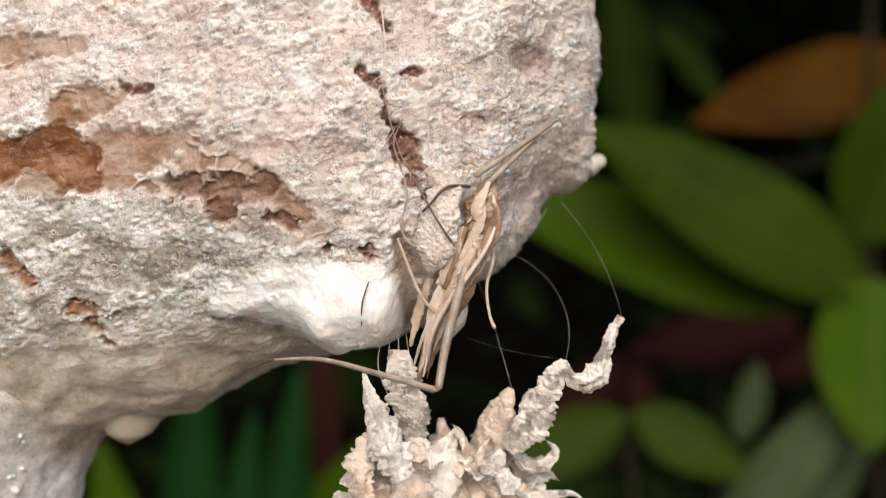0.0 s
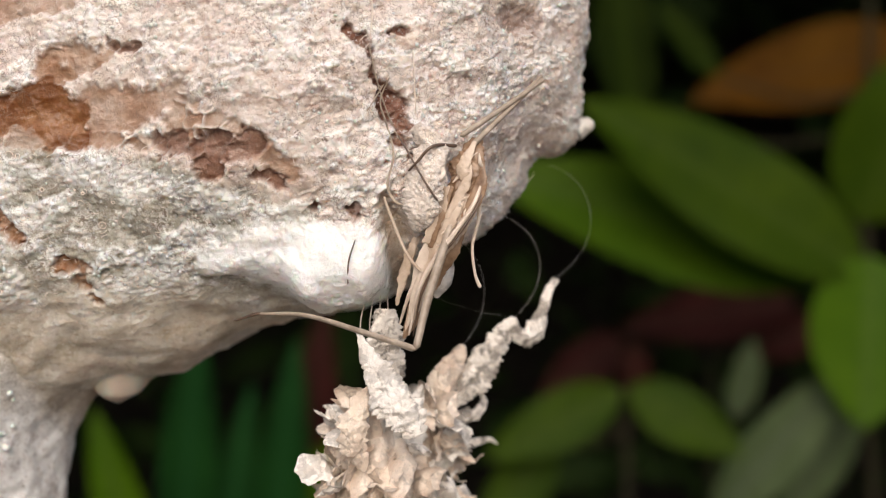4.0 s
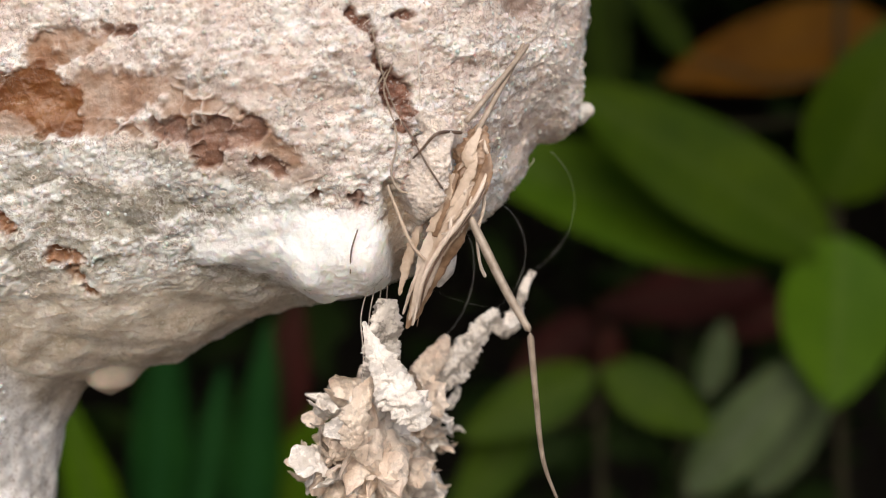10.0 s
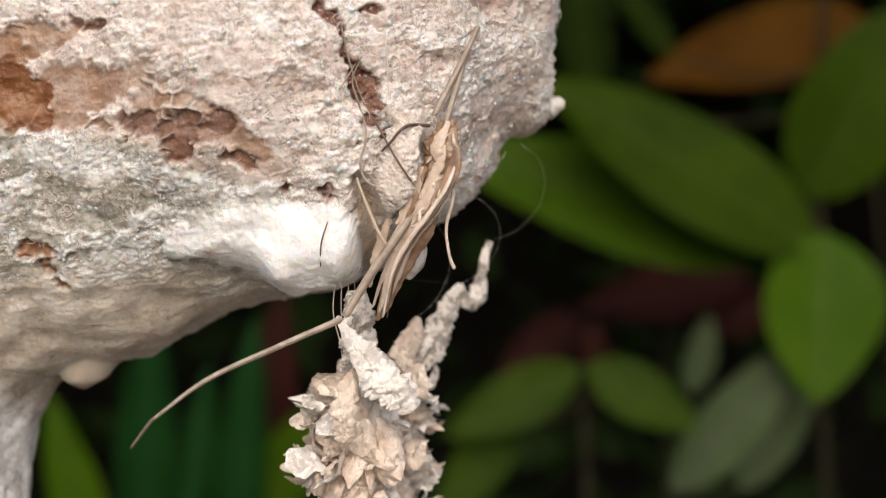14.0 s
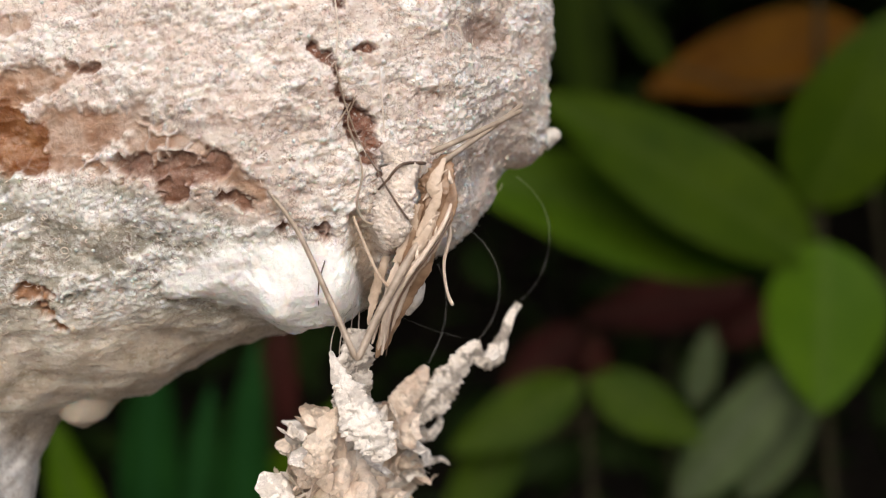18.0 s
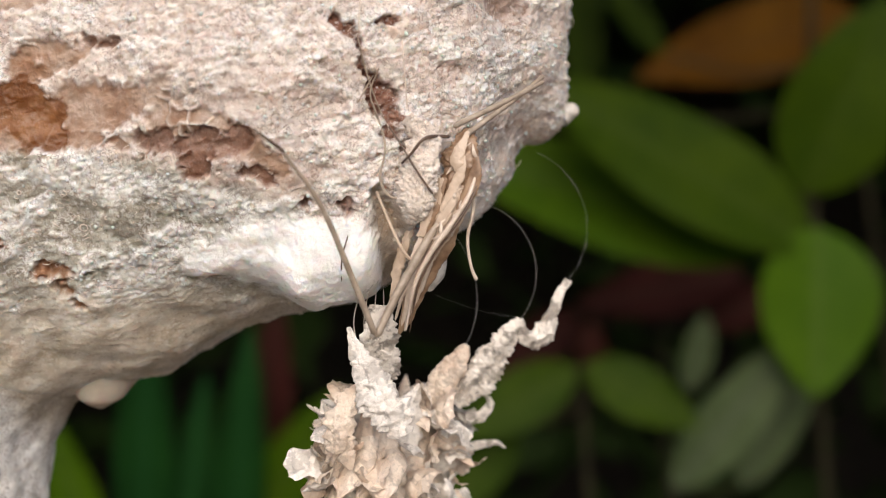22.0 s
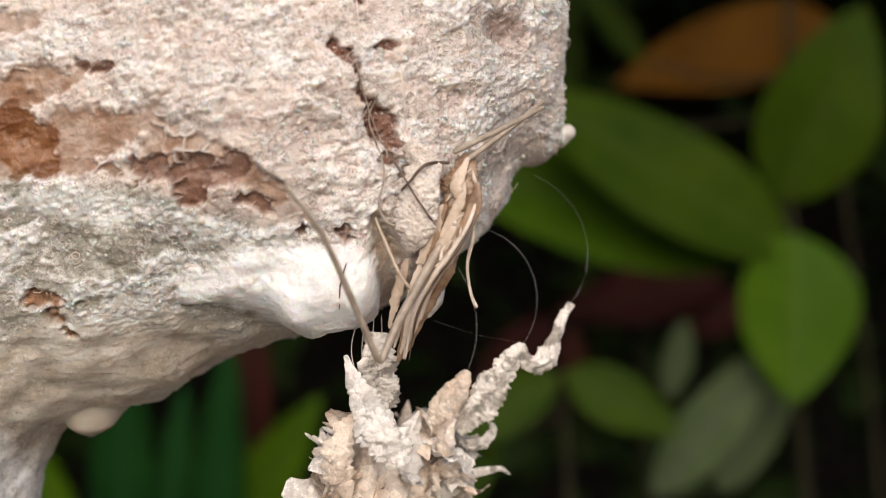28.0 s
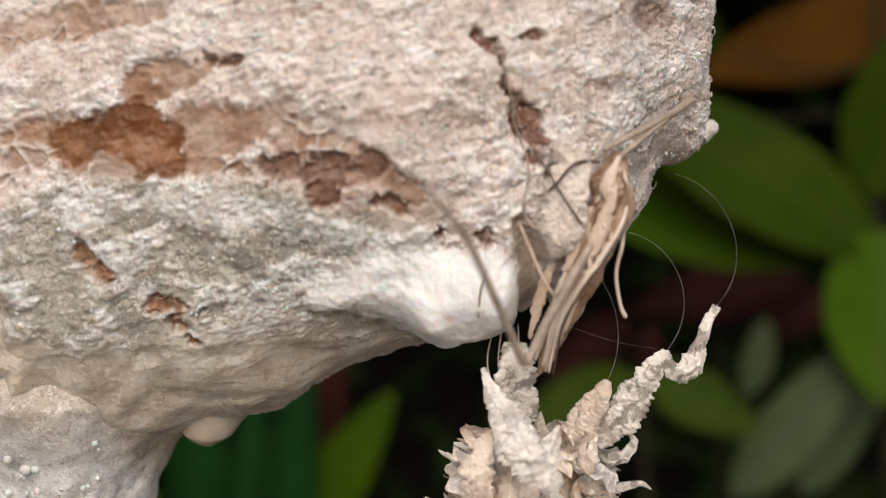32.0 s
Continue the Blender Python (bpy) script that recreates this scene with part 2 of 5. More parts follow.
DARKSKIN = simple_material("dark_cuticle", (0.055, 0.035, 0.025), (0.17, 0.11, 0.075), 900, 0.32, 0.2, 0.00005)
AMBER = simple_material("brown_cuticle", (0.13, 0.065, 0.03), (0.42, 0.28, 0.18), 900, 0.35, 0.3, 0.00005)
SILK = simple_material("silk", (0.45, 0.43, 0.40), (0.65, 0.63, 0.60), 500, 0.3, 0.0)
BARK = simple_material("stem_bark", (0.010, 0.010, 0.005), (0.03, 0.026, 0.014), 160, 0.8, 0.5, 0.0006, Specular_IOR_Level=0.1)
# near-black colour that stands in for shade behind the shrub foliage
DEEP_SHADE = simple_material("shrub_core", (0.004, 0.0035, 0.003), (0.014, 0.012, 0.009), 30, 0.9, 0.4, 0.003, Specular_IOR_Level=0.1)
# unseen ground, lightened to bounce light onto the nest's underside
SOIL = simple_material("soil", (0.15, 0.12, 0.09), (0.30, 0.245, 0.19), 18, 0.9, 0.6, 0.01)
GREEN = leaf_material("green_leaf", (0.0135, 0.029, 0.0006), (0.027, 0.048, 0.0008), (0.02496, 0.04368, 0.00234), 0.55)
MIDGREEN = leaf_material("mid_green_leaf", (0.020, 0.046, 0.0009), (0.036, 0.068, 0.0016), (0.032, 0.06, 0.004), 0.55)
EMERALD = leaf_material("emerald_leaf", (0.003, 0.017, 0.003), (0.006, 0.030, 0.005), (0.007, 0.034, 0.008), 0.6)
# darker copy of the green leaf, shade painted in for the upper leaves
DIM = leaf_material("dim_green_leaf", (0.006, 0.012, 0.001), (0.011, 0.019, 0.001), (0.016, 0.028, 0.002), 0.6)
FRESH = leaf_material("fresh_leaf", (0.0238, 0.0578, 0.00085), (0.0374, 0.0765, 0.0017), (0.03825, 0.07225, 0.0068), 0.55)
DULL = leaf_material("dull_leaf", (0.036, 0.054, 0.022), (0.064, 0.086, 0.04), (0.0595, 0.0765, 0.0425), 0.6)
ORANGE = leaf_material("orange_leaf", (0.0416, 0.016, 0.0016), (0.08, 0.0352, 0.0032), (0.064, 0.0288, 0.0048), 0.6)
RED = leaf_material("red_leaf", (0.01485, 0.00405, 0.003375), (0.03037, 0.0081, 0.00675), (0.027, 0.0108, 0.0081), 0.6)
# leaf copy with deep shade painted into its near-black green
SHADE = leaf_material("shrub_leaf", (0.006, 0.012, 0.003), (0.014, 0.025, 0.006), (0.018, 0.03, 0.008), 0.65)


# ---- tools ----
def mesh_of(name, verts, faces, material, smooth=True):
    """A mesh from numpy arrays of corners and of equal-sized faces."""
    me = bpy.data.meshes.new(name)
    verts, faces = np.asarray(verts, np.float32), np.asarray(faces, np.int32)
    k = faces.shape[1]
    me.vertices.add(len(verts))
    me.vertices.foreach_set("co", verts.ravel())
    me.loops.add(faces.size)
    me.loops.foreach_set("vertex_index", faces.ravel())
    me.polygons.add(len(faces))
    me.polygons.foreach_set("loop_start", np.arange(0, faces.size, k, dtype=np.int32))
    me.polygons.foreach_set("use_smooth", np.full(len(faces), smooth))
    me.update(calc_edges=True)
    me.validate()
    me.materials.append(material)
    return me


def part(name, me, parent, label="", m=None):
    ob = new(name, me)
    ob.parent = parent
    if m is not None:
        ob.matrix_basis = m
    if label:
        ob["label"] = label
    return ob


def hashed(i, j, k, seed):
    h = (i * 374761393 + j * 668265263 + k * 2147483647 + seed * 144269504) & 0xFFFFFFFF
    h = ((h ^ (h >> 13)) * 1274126177) & 0xFFFFFFFF
    h = ((h ^ (h >> 15)) * 2246822519) & 0xFFFFFFFF
    return ((h ^ (h >> 16)) & 0xFFFFFF) / float(0xFFFFFF)


def vnoise(p, seed=0):
    """Smooth noise of -1 to 1 at points p of shape (n, 3)."""
    c = np.floor(p).astype(np.int64)
    q = p - c
    q = q * q * q * (q * (q * 6 - 15) + 10)
    out = 0
    for a in (0, 1):
        for b in (0, 1):
            for d in (0, 1):
                w = (q[:, 0] if a else 1 - q[:, 0]) * (q[:, 1] if b else 1 - q[:, 1]) * (q[:, 2] if d else 1 - q[:, 2])
                out = out + w * hashed(c[:, 0] + a, c[:, 1] + b, c[:, 2] + d, seed)
    return out * 2 - 1


def fbm(p, octaves=4, seed=0, gain=0.5):
    out, amp, total = 0, 1.0, 0.0
    for o in range(octaves):
        out = out + amp * vnoise(p * 2.03 ** o + 17.3 * o, seed + o)
        total += amp
        amp *= gain
    return out / total


def cells(p, seed=0):
    """Distance to the nearest and second nearest of scattered points, one in each unit cell."""
    c = np.floor(p).astype(np.int64)
    f1, f2 = np.full(len(p), 9.0), np.full(len(p), 9.0)
    for a in (-1, 0, 1):
        for b in (-1, 0, 1):
            for d in (-1, 0, 1):
                i, j, k = c[:, 0] + a, c[:, 1] + b, c[:, 2] + d
                s = np.sqrt((i + hashed(i, j, k, seed) - p[:, 0]) ** 2 + (j + hashed(i, j, k, seed + 7) - p[:, 1]) ** 2 + (k + hashed(i, j, k, seed + 13) - p[:, 2]) ** 2)
                f2 = np.minimum(f2, np.maximum(f1, s))
                f1 = np.minimum(f1, s)
    return f1, f2


def step(a, b, x):
    q = np.clip((x - a) / (b - a), 0, 1)
    return q * q * (3 - 2 * q)


def grid_faces(rows, cols, wrap=False):
    i = np.arange(rows - 1)[:, None]
    j = np.arange(cols if wrap else cols - 1)[None, :]
    k = (j + 1) % cols
    return np.stack([i * cols + j, i * cols + k, (i + 1) * cols + k, (i + 1) * cols + j], -1).reshape(-1, 4)


def smooth_line(pts, n):
    """n points on a smooth line through pts."""
    pts = np.asarray(pts, float)
    ext = np.vstack([2 * pts[0] - pts[1], pts, 2 * pts[-1] - pts[-2]])
    t = np.linspace(0, len(pts) - 1 - 1e-9, n)
    i = t.astype(int)
    u = (t - i)[:, None]
    a, b, c, d = ext[i], ext[i + 1], ext[i + 2], ext[i + 3]
    return 0.5 * (2 * b + (c - a) * u + (2 * a - 5 * b + 4 * c - d) * u ** 2 + (3 * b - a - 3 * c + d) * u ** 3)


def tube(pts, radii, n=40, sides=8, flat=1.0, rough=0.0, seed=1, unit=1.0, closed=True):
    """Corners and faces of a tube along a smooth line; radii at even steps."""
    line = smooth_line(pts, n)
    r = np.interp(np.linspace(0, 1, n), np.linspace(0, 1, len(radii)), radii)
    d = np.gradient(line, axis=0)
    if closed:
        r[0] = r[-1] = 1e-6 * max(radii)
    d /= np.linalg.norm(d, axis=1)[:, None] + 1e-12
    up = np.array([0.31, 0.92, 0.22])
    s = np.cross(d, up)
    s /= np.linalg.norm(s, axis=1)[:, None] + 1e-12
    w = np.cross(s, d)
    a = np.linspace(0, 2 * np.pi, sides, endpoint=False)
    ring = s[:, None] * np.cos(a)[None, :, None] + w[:, None] * np.sin(a)[None, :, None] * flat
    rr = np.repeat(r[:, None], sides, 1)
    if rough:
        q = (line[:, None] + ring * rr[..., None]).reshape(-1, 3) * unit
        rr = rr * (1 + rough * (0.85 * fbm(q * 1.0, 2, seed) + 0.85 * fbm(q * 2.6 + 3, 4, seed + 1, 0.65) - 0.45 * (1 - np.abs(fbm(q * 1.4 + 9, 3, seed + 3))) ** 6).reshape(n, sides))
    v = (line[:, None] + ring * rr[..., None]).reshape(-1, 3)
    return v, grid_faces(n, sides, True)


def joined(pieces):
    vs, fs, at = [], [], 0
    for v, f in pieces:
        vs.append(v)
        fs.append(f + at)
        at += len(v)
    return np.vstack(vs), np.vstack(fs)


# ---- ground, background shrub and added foliage that blocks light ----
def ground():
    n = 90
    r = np.concatenate([np.linspace(0.02, 3, 60), np.geomspace(3.2, 900, 30)])
    a = np.linspace(0, 2 * np.pi, 72, endpoint=False)
    x, y = r[:, None] * np.cos(a), r[:, None] * np.sin(a)
    p = np.stack([x, y, np.zeros_like(x)], -1).reshape(-1, 3)
    p[:, 2] = 0.03 * fbm(p * 2.2, 4, 5) * np.clip(1.5 - np.hypot(p[:, 0], p[:, 1]) / 40, 0, 1)
    tagged(new("ground", mesh_of("ground", p, grid_faces(n, 72, True), SOIL)), "brown garden soil, lightened to bounce light up to the nest", "ground", kind="structure")


ground()


def leaf_shape(length, width, material, bend=0.12, fold=0.18, wave=0.03, n=18, m=9, tip=1.25, seed=0):
    """A pointed leaf with thickness along +X from its stalk end, its face up +Z."""
    u = np.linspace(0, 1, n)
    v = np.linspace(-1, 1, m)
    half = width / 2 * np.sin(np.pi * np.clip(u, 0, 1) ** (1 / tip)) ** 0.8 + 0.0006
    x = np.repeat((u * length)[:, None], m, 1)
    y = half[:, None] * v[None, :]
    z = -bend * length * (u ** 2)[:, None] + fold * np.abs(y) + wave * width * np.sin(9 * u + seed)[:, None] * v[None, :] ** 2
    top = np.stack([x, y, z], -1).reshape(-1, 3)
    low = top - np.array([0, 0, 0.0004])
    f = grid_faces(n, m)
    return mesh_of("leaf", np.vstack([top, low]), np.vstack([f, f[:, ::-1] + n * m]), material)


def aim(at, way, face):
    """A pose at a point with local X along way and local Z as near to face as can be."""
    x = Vector(way).normalized()
    z = (Vector(face) - x * x.dot(Vector(face))).normalized()
    y = z.cross(x)
    return Matrix.Translation(at) @ Matrix((x, y, z)).transposed().to_4x4()


def cloud_leaves(name, count, box, size, material, label, seed, face=(0, -0.5, 1)):
    """A shrub mass of many separate leaves, thinned by noise so that it has gaps."""
    rng = np.random.default_rng(seed)
    n, m = 6, 3
    u, v = np.linspace(0, 1, n), np.linspace(-1, 1, m)
    half = 0.5 * 0.45 * np.sin(np.pi * u ** 0.8)
    base = np.stack([np.repeat(u[:, None], m, 1), half[:, None] * v, -0.2 * (u ** 2)[:, None] + 0.25 * np.abs(half[:, None] * v)], -1).reshape(-1, 3)
    (x0, x1), (y0, y1), (z0, z1) = box
    p = rng.uniform((x0, y0, z0), (x1, y1, z1), (count, 3))
    s = rng.uniform(size * 0.6, size * 1.3, count)
    vs = np.empty((count, n * m, 3))
    for i in range(count):
        way = Vector((rng.normal(), rng.normal() - 0.4, rng.normal() * 0.6 - 0.3))
        top = Vector(face) + Vector(rng.normal(size=3)) * 0.5
        r = np.array(aim((0, 0, 0), way, top).to_3x3())
        vs[i] = (base * s[i]) @ r.T + p[i]
    f = (grid_faces(n, m)[None] + (np.arange(count) * n * m)[:, None, None]).reshape(-1, 4)
    return tagged(new(name, mesh_of(name, vs.reshape(-1, 3), f, material)), label, "shrub", kind="stuff")


cloud_leaves("shrub_foliage", 5200, ((-1.7, 1.9), (0.80, 1.9), (0.0, 2.3)), 0.085, SHADE, "shrub foliage behind the plant, shade painted into its dark leaves", 3)
# canopy added to block light from above and darken the plants behind
cloud_leaves("canopy_foliage", 6500, ((-1.7, 1.9), (0.14, 1.9), (1.02, 1.8)), 0.10, SHADE, "leaf canopy added overhead to block light from the shrub", 4)
# unseen hedge behind the camera, added to cut low frontal light
cloud_leaves("hedge_foliage", 5200, ((-3.0, 3.0), (-2.9, -2.1), (0.0, 1.15)), 0.11, SHADE, "unseen hedge added behind the camera to block low light", 5, (0, 0.5, 1))


def shade_backing():
    """Near-black closed sheet: the shrub's deep shade put into its colour; no light passes."""
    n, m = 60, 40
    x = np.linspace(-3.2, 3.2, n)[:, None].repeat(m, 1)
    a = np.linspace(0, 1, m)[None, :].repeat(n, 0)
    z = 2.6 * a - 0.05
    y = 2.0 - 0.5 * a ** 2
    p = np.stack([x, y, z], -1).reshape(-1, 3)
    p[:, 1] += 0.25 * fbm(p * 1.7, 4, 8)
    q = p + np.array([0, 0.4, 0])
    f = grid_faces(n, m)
    tagged(new("backdrop", mesh_of("backdrop", np.vstack([p, q]), np.vstack([f[:, ::-1], f + n * m]), DEEP_SHADE)), "near-black sheet standing in for deep shade in the shrub", "backdrop", kind="structure")


shade_backing()


def plant(label, stem_pts, leaves, stem_radius=0.0028):
    """A garden plant: a stem from the ground and its leaves, each a part. Leaves: base, tip, width, material, facing."""
    base = Vector(stem_pts[0])
    top = new("garden_plant")
    top.location = base
    tagged(top, label, "plant", "plants behind the nest")
    v, f = tube([Vector(p) - base for p in stem_pts], [stem_radius, stem_radius * 0.8, stem_radius * 0.5], 40, 8)
    part("stem", mesh_of("stem", v, f, BARK), top)
    for i, (a, b, width, material, face) in enumerate(leaves):
        a, b = Vector(a), Vector(b)
        me = leaf_shape((b - a).length, width, material, bend=0.05, seed=i * 1.7)
        part("leaf", me, top, m=aim(a - base, b - a, face))
        # leaf stalk to the stem
        line = [Vector(p) for p in stem_pts]
        near = min(((line[k].lerp(line[k + 1], s / 12)) for k in range(len(line) - 1) for s in range(13)), key=lambda q: (q - a).length)
        mid = (near + a) / 2 + Vector((0, 0, -0.006))
        v, f = tube([near - base, mid - base, a - base + (b - a) * 0.02], [0.0014, 0.0011, 0.0009], 14, 6)
        part("leaf_stalk", mesh_of("leaf_stalk", v, f, BARK), top)
    return top


F = (0, -1, 0.35)
plant("broad green leaves on a dark upright stem", [(0.215, 0.42, 0.0), (0.20, 0.41, 0.45), (0.178, 0.385, 0.735), (0.185, 0.40, 0.95)], [
    ((0.169, 0.365, 0.732), (0.055, 0.350, 0.800), 0.043, GREEN, F),
    ((0.160, 0.385, 0.730), (0.016, 0.380, 0.776), 0.046, MIDGREEN, F),
    ((0.172, 0.380, 0.752), (0.200, 0.360, 0.830), 0.048, GREEN, F),
    ((0.172, 0.365, 0.739), (0.164, 0.350, 0.672), 0.048, FRESH, F),
    ((0.087, 0.420, 0.795), (0.074, 0.410, 0.880), 0.026, DIM, F),
    ((0.118, 0.400, 0.815), (0.093, 0.395, 0.845), 0.014, DIM, F),
])
plant("withered orange leaf on a thin dark stem", [(0.30, 0.50, 0.0), (0.28, 0.50, 0.5), (0.24, 0.49, 0.84)], [
    ((0.236, 0.47, 0.842), (0.120, 0.45, 0.812), 0.042, ORANGE, F),
])
plant("small fresh green leaves with reddish new growth", [(0.09, 0.36, 0.0), (0.083, 0.355, 0.4), (0.070, 0.345, 0.70)], [
    ((0.068, 0.340, 0.688), (0.018, 0.33, 0.665), 0.021, GREEN, F),
    ((0.071, 0.340, 0.689), (0.112, 0.33, 0.667), 0.021, GREEN, F),
    ((0.074, 0.345, 0.684), (0.073, 0.335, 0.706), 0.011, RED, F),
    ((0.045, 0.350, 0.668), (0.014, 0.34, 0.630), 0.020, GREEN, F),
])
plant("dull grey-green narrow leaves on a slender stem", [(0.10, 0.40, 0.0), (0.11, 0.40, 0.4), (0.120, 0.395, 0.63)], [
    ((0.115, 0.38, 0.630), (0.164, 0.36, 0.698), 0.024, DULL, F),
    ((0.150, 0.40, 0.625), (0.182, 0.39, 0.684), 0.020, DULL, F),
    ((0.128, 0.40, 0.668), (0.133, 0.39, 0.702), 0.013, DULL, F),
])
plant("dark red leaves of a shaded plant", [(0.16, 0.52, 0.0), (0.15, 0.52, 0.5), (0.145, 0.51, 0.69)], [
    ((0.186, 0.50, 0.712), (0.094, 0.49, 0.698), 0.030, RED, F),
    ((0.096, 0.50, 0.692), (0.052, 0.49, 0.660), 0.024, RED, F),
    ((0.168, 0.51, 0.684), (0.212, 0.50, 0.704), 0.022, RED, F),
])
plant("emerald and red strap leaves of a low plant", [(-0.10, 0.46, 0.0), (-0.10, 0.455, 0.35), (-0.095, 0.45, 0.60)], [
    ((-0.066, 0.44, 0.62), (-0.053, 0.43, 0.712), 0.022, RED, F),
    ((-0.118, 0.43, 0.59), (-0.110, 0.42, 0.702), 0.026, EMERALD, F),
    ((-0.076, 0.42, 0.58), (-0.064, 0.41, 0.698), 0.022, EMERALD, F),
    ((-0.100, 0.43, 0.59), (-0.087, 0.43, 0.676), 0.016, EMERALD, F),
    ((-0.132, 0.42, 0.58), (-0.150, 0.40, 0.668), 0.022, FRESH, F),
    ((-0.070, 0.43, 0.60), (-0.026, 0.40, 0.672), 0.026, MIDGREEN, F),
])


# ---- the foam nest ----
def nest_zones(x, z):
    """Where the nest is sunken and brown, white, cracked, greyish or smooth, in millimetres seen from the front."""
    p = np.stack([x, np.zeros_like(x), z], -1)
    wob = fbm(p * 0.55, 4, 21)
    wob2 = fbm(p * 1.6 + 5, 4, 22)
    wob3 = fbm(p * 3.8 + 9, 3, 23, 0.6)

    def along(pts):
        best = np.full(len(x), 99.0)
        for (ax, az, aw), (bx, bz, bw) in zip(pts, pts[1:]):
            dx, dz = bx - ax, bz - az
            t = np.clip(((x - ax) * dx + (z - az) * dz) / (dx * dx + dz * dz), 0, 1)
            d = np.hypot(x - ax - t * dx, z - az - t * dz) - (aw + t * (bw - aw))
            best = np.minimum(best, d)
        return best

    def blots(soft, wobble, *lines):
        """Soft-edged blots round some lines, 0 to 1."""
        near = along(lines[0])
        for line in lines[1:]:
            near = np.minimum(near, along(line))
        return step(soft, -soft, near + wobble + 0.22 * wob3)

    edge = 0.55 * wob + 0.45 * wob2
    core = blots(0.15, 0.9 * edge, [(-24.2, 5.0, 1.1), (-22.9, 5.2, 1.0), (-21.0, 5.6, 1.3), (-19.9, 4.6, 1.4), (-19.2, 3.8, 0.7)])
    band = np.maximum(core, 0.85 * blots(0.2, edge, [(-30.3, 2.2, 1.3), (-28.8, 3.4, 0.7), (-27.1, 4.6, 1.1), (-24.7, 5.2, 1.1)], [(-23.8, 4.0, 0.8), (-20.7, 3.7, 0.6), (-18.9, 3.7, 0.5), (-15.3, 3.4, 0.45)]))
    dome_tan = 0.92 * blots(0.14, 0.7 * edge, [(-20.6, 7.4, 1.0), (-18.6, 7.8, 1.0), (-17.3, 7.8, 0.6)])
    tan = 0.85 * blots(0.35, 1.1 * edge, [(-18.0, 5.2, 1.4), (-15.9, 5.2, 1.3), (-13.5, 5.8, 0.8)], [(-13.5, 4.6, 0.7), (-10.9, 4.1, 0.7), (-8.9, 3.1, 0.5), (-7.5, 2.0, 0.4)])
    ember = blots(0.12, 0.8 * edge, [(-14.4, 3.3, 0.55), (-13.3, 3.4, 0.45)], [(-11.8, 2.8, 0.8), (-10.7, 3.2, 0.65), (-9.4, 3.4, 0.5)], [(-11.8, 1.6, 0.24), (-11.2, 1.9, 0.36)],
                  [(-9.2, 1.7, 0.2), (-8.1, 1.4, 0.25)], [(-6.1, 0.2, 0.12), (-4.1, 0.1, 0.2)], [(-16.9, 8.6, 0.3), (-16.7, 8.6, 0.3)], [(-16.4, 8.4, 0.25), (-15.6, 8.4, 0.2)])
    high = 0.8 * blots(0.2, edge, [(-29.7, 10.6, 1.0), (-29.9, 7.2, 0.7), (-29.8, 5.1, 0.85)], [(-26.8, 10.2, 0.7), (-23.4, 10.5, 0.7), (-19.3, 10.8, 0.3)])
    brown = np.maximum(np.maximum(np.maximum(band, dome_tan), tan), np.maximum(0.8 * ember, high))
    brown = np.maximum(brown, 0.5 * blots(0.3, 0.6 * edge, [(-7.4, 1.3, 0.45), (-6.2, 1.0, 0.3)]))
    crack = blots(0.13, 0.42 * wob2, [(-3.8, 12.8, 0.35), (-2.8, 11.4, 0.2)], [(-4.2, 9.2, 0.27), (-3.5, 8.7, 0.4)], [(-3.1, 8.3, 0.07), (-3.0, 7.0, 0.1)], [(-2.2, 9.2, 0.15), (-1.5, 9.3, 0.22)],
                  [(-2.6, 6.5, 0.3), (-2.0, 5.3, 0.75), (-1.5, 4.6, 0.55)], [(-1.7, 3.6, 0.4), (-1.1, 3.0, 0.15)])
    spot = blots(0.3, 0.6 * wob2, [(1.2, 7.0, 0.5), (1.9, 7.1, 0.35)], [(4.2, 10.7, 0.55), (5.4, 10.6, 0.75), (6.2, 11.0, 0.4)])
    red = np.maximum(np.maximum(crack, 0.45 * spot), 0.75 * ember)
    pit = blots(0.2, 0.35 * wob2, [(-20.7, -3.5, 0.4), (-19.5, -3.6, 0.5)], [(-19.7, -4.4, 0.45), (-18.8, -5.6, 0.1)], [(-24.2, -0.6, 0.5), (-22.8, -1.9, 0.35)], [(-30.5, -2.1, 0.65), (-30.8, -4.6, 0.35)])
    plug = along([(-6.1, -2.9, 2.45), (-4.6, -2.8, 2.25)])
    side_froth = along([(-12.1, -3.2, 1.1), (-10.3, -2.7, 1.5), (-8.1, -2.6, 1.9)])
    white = np.maximum(step(0.3, -0.3, plug + 0.35 * wob + 0.15 * wob2), 0.85 * step(0.35, -0.45, side_froth + 0.7 * wob + 0.45 * wob2))
    dome = step(0.25, -1.9, plug + 0.25 * wob) + 0.35 * step(0.4, -1.4, side_froth + 0.5 * wob)
    flap = blots(0.28, 0.4 * wob2, [(-0.9, 4.5, 0.4), (0.1, 3.4, 0.6), (-0.4, 1.6, 0.9), (-0.6, -0.1, 0.7), (-0.8, -1.1, 0.3)])
    hollow = blots(0.45, 0.4 * wob2, [(-2.5, 0.4, 0.5), (-1.8, -1.3, 0.8), (-2.0, -2.8, 0.7), (-1.7, -4.6, 0.5)])
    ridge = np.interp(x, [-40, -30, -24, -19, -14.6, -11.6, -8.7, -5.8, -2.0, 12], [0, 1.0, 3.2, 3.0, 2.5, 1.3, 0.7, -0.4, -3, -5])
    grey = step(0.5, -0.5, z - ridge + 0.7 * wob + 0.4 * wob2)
    floor_line = np.interp(x, [-40, -30, -24.7, -21.8, -17.8, -14.4, -11.0, -8, -4, 12], [-4, -4.5, -5.2, -5.5, -4.6, -4.4, -5.2, -6.0, -6.5, -8])
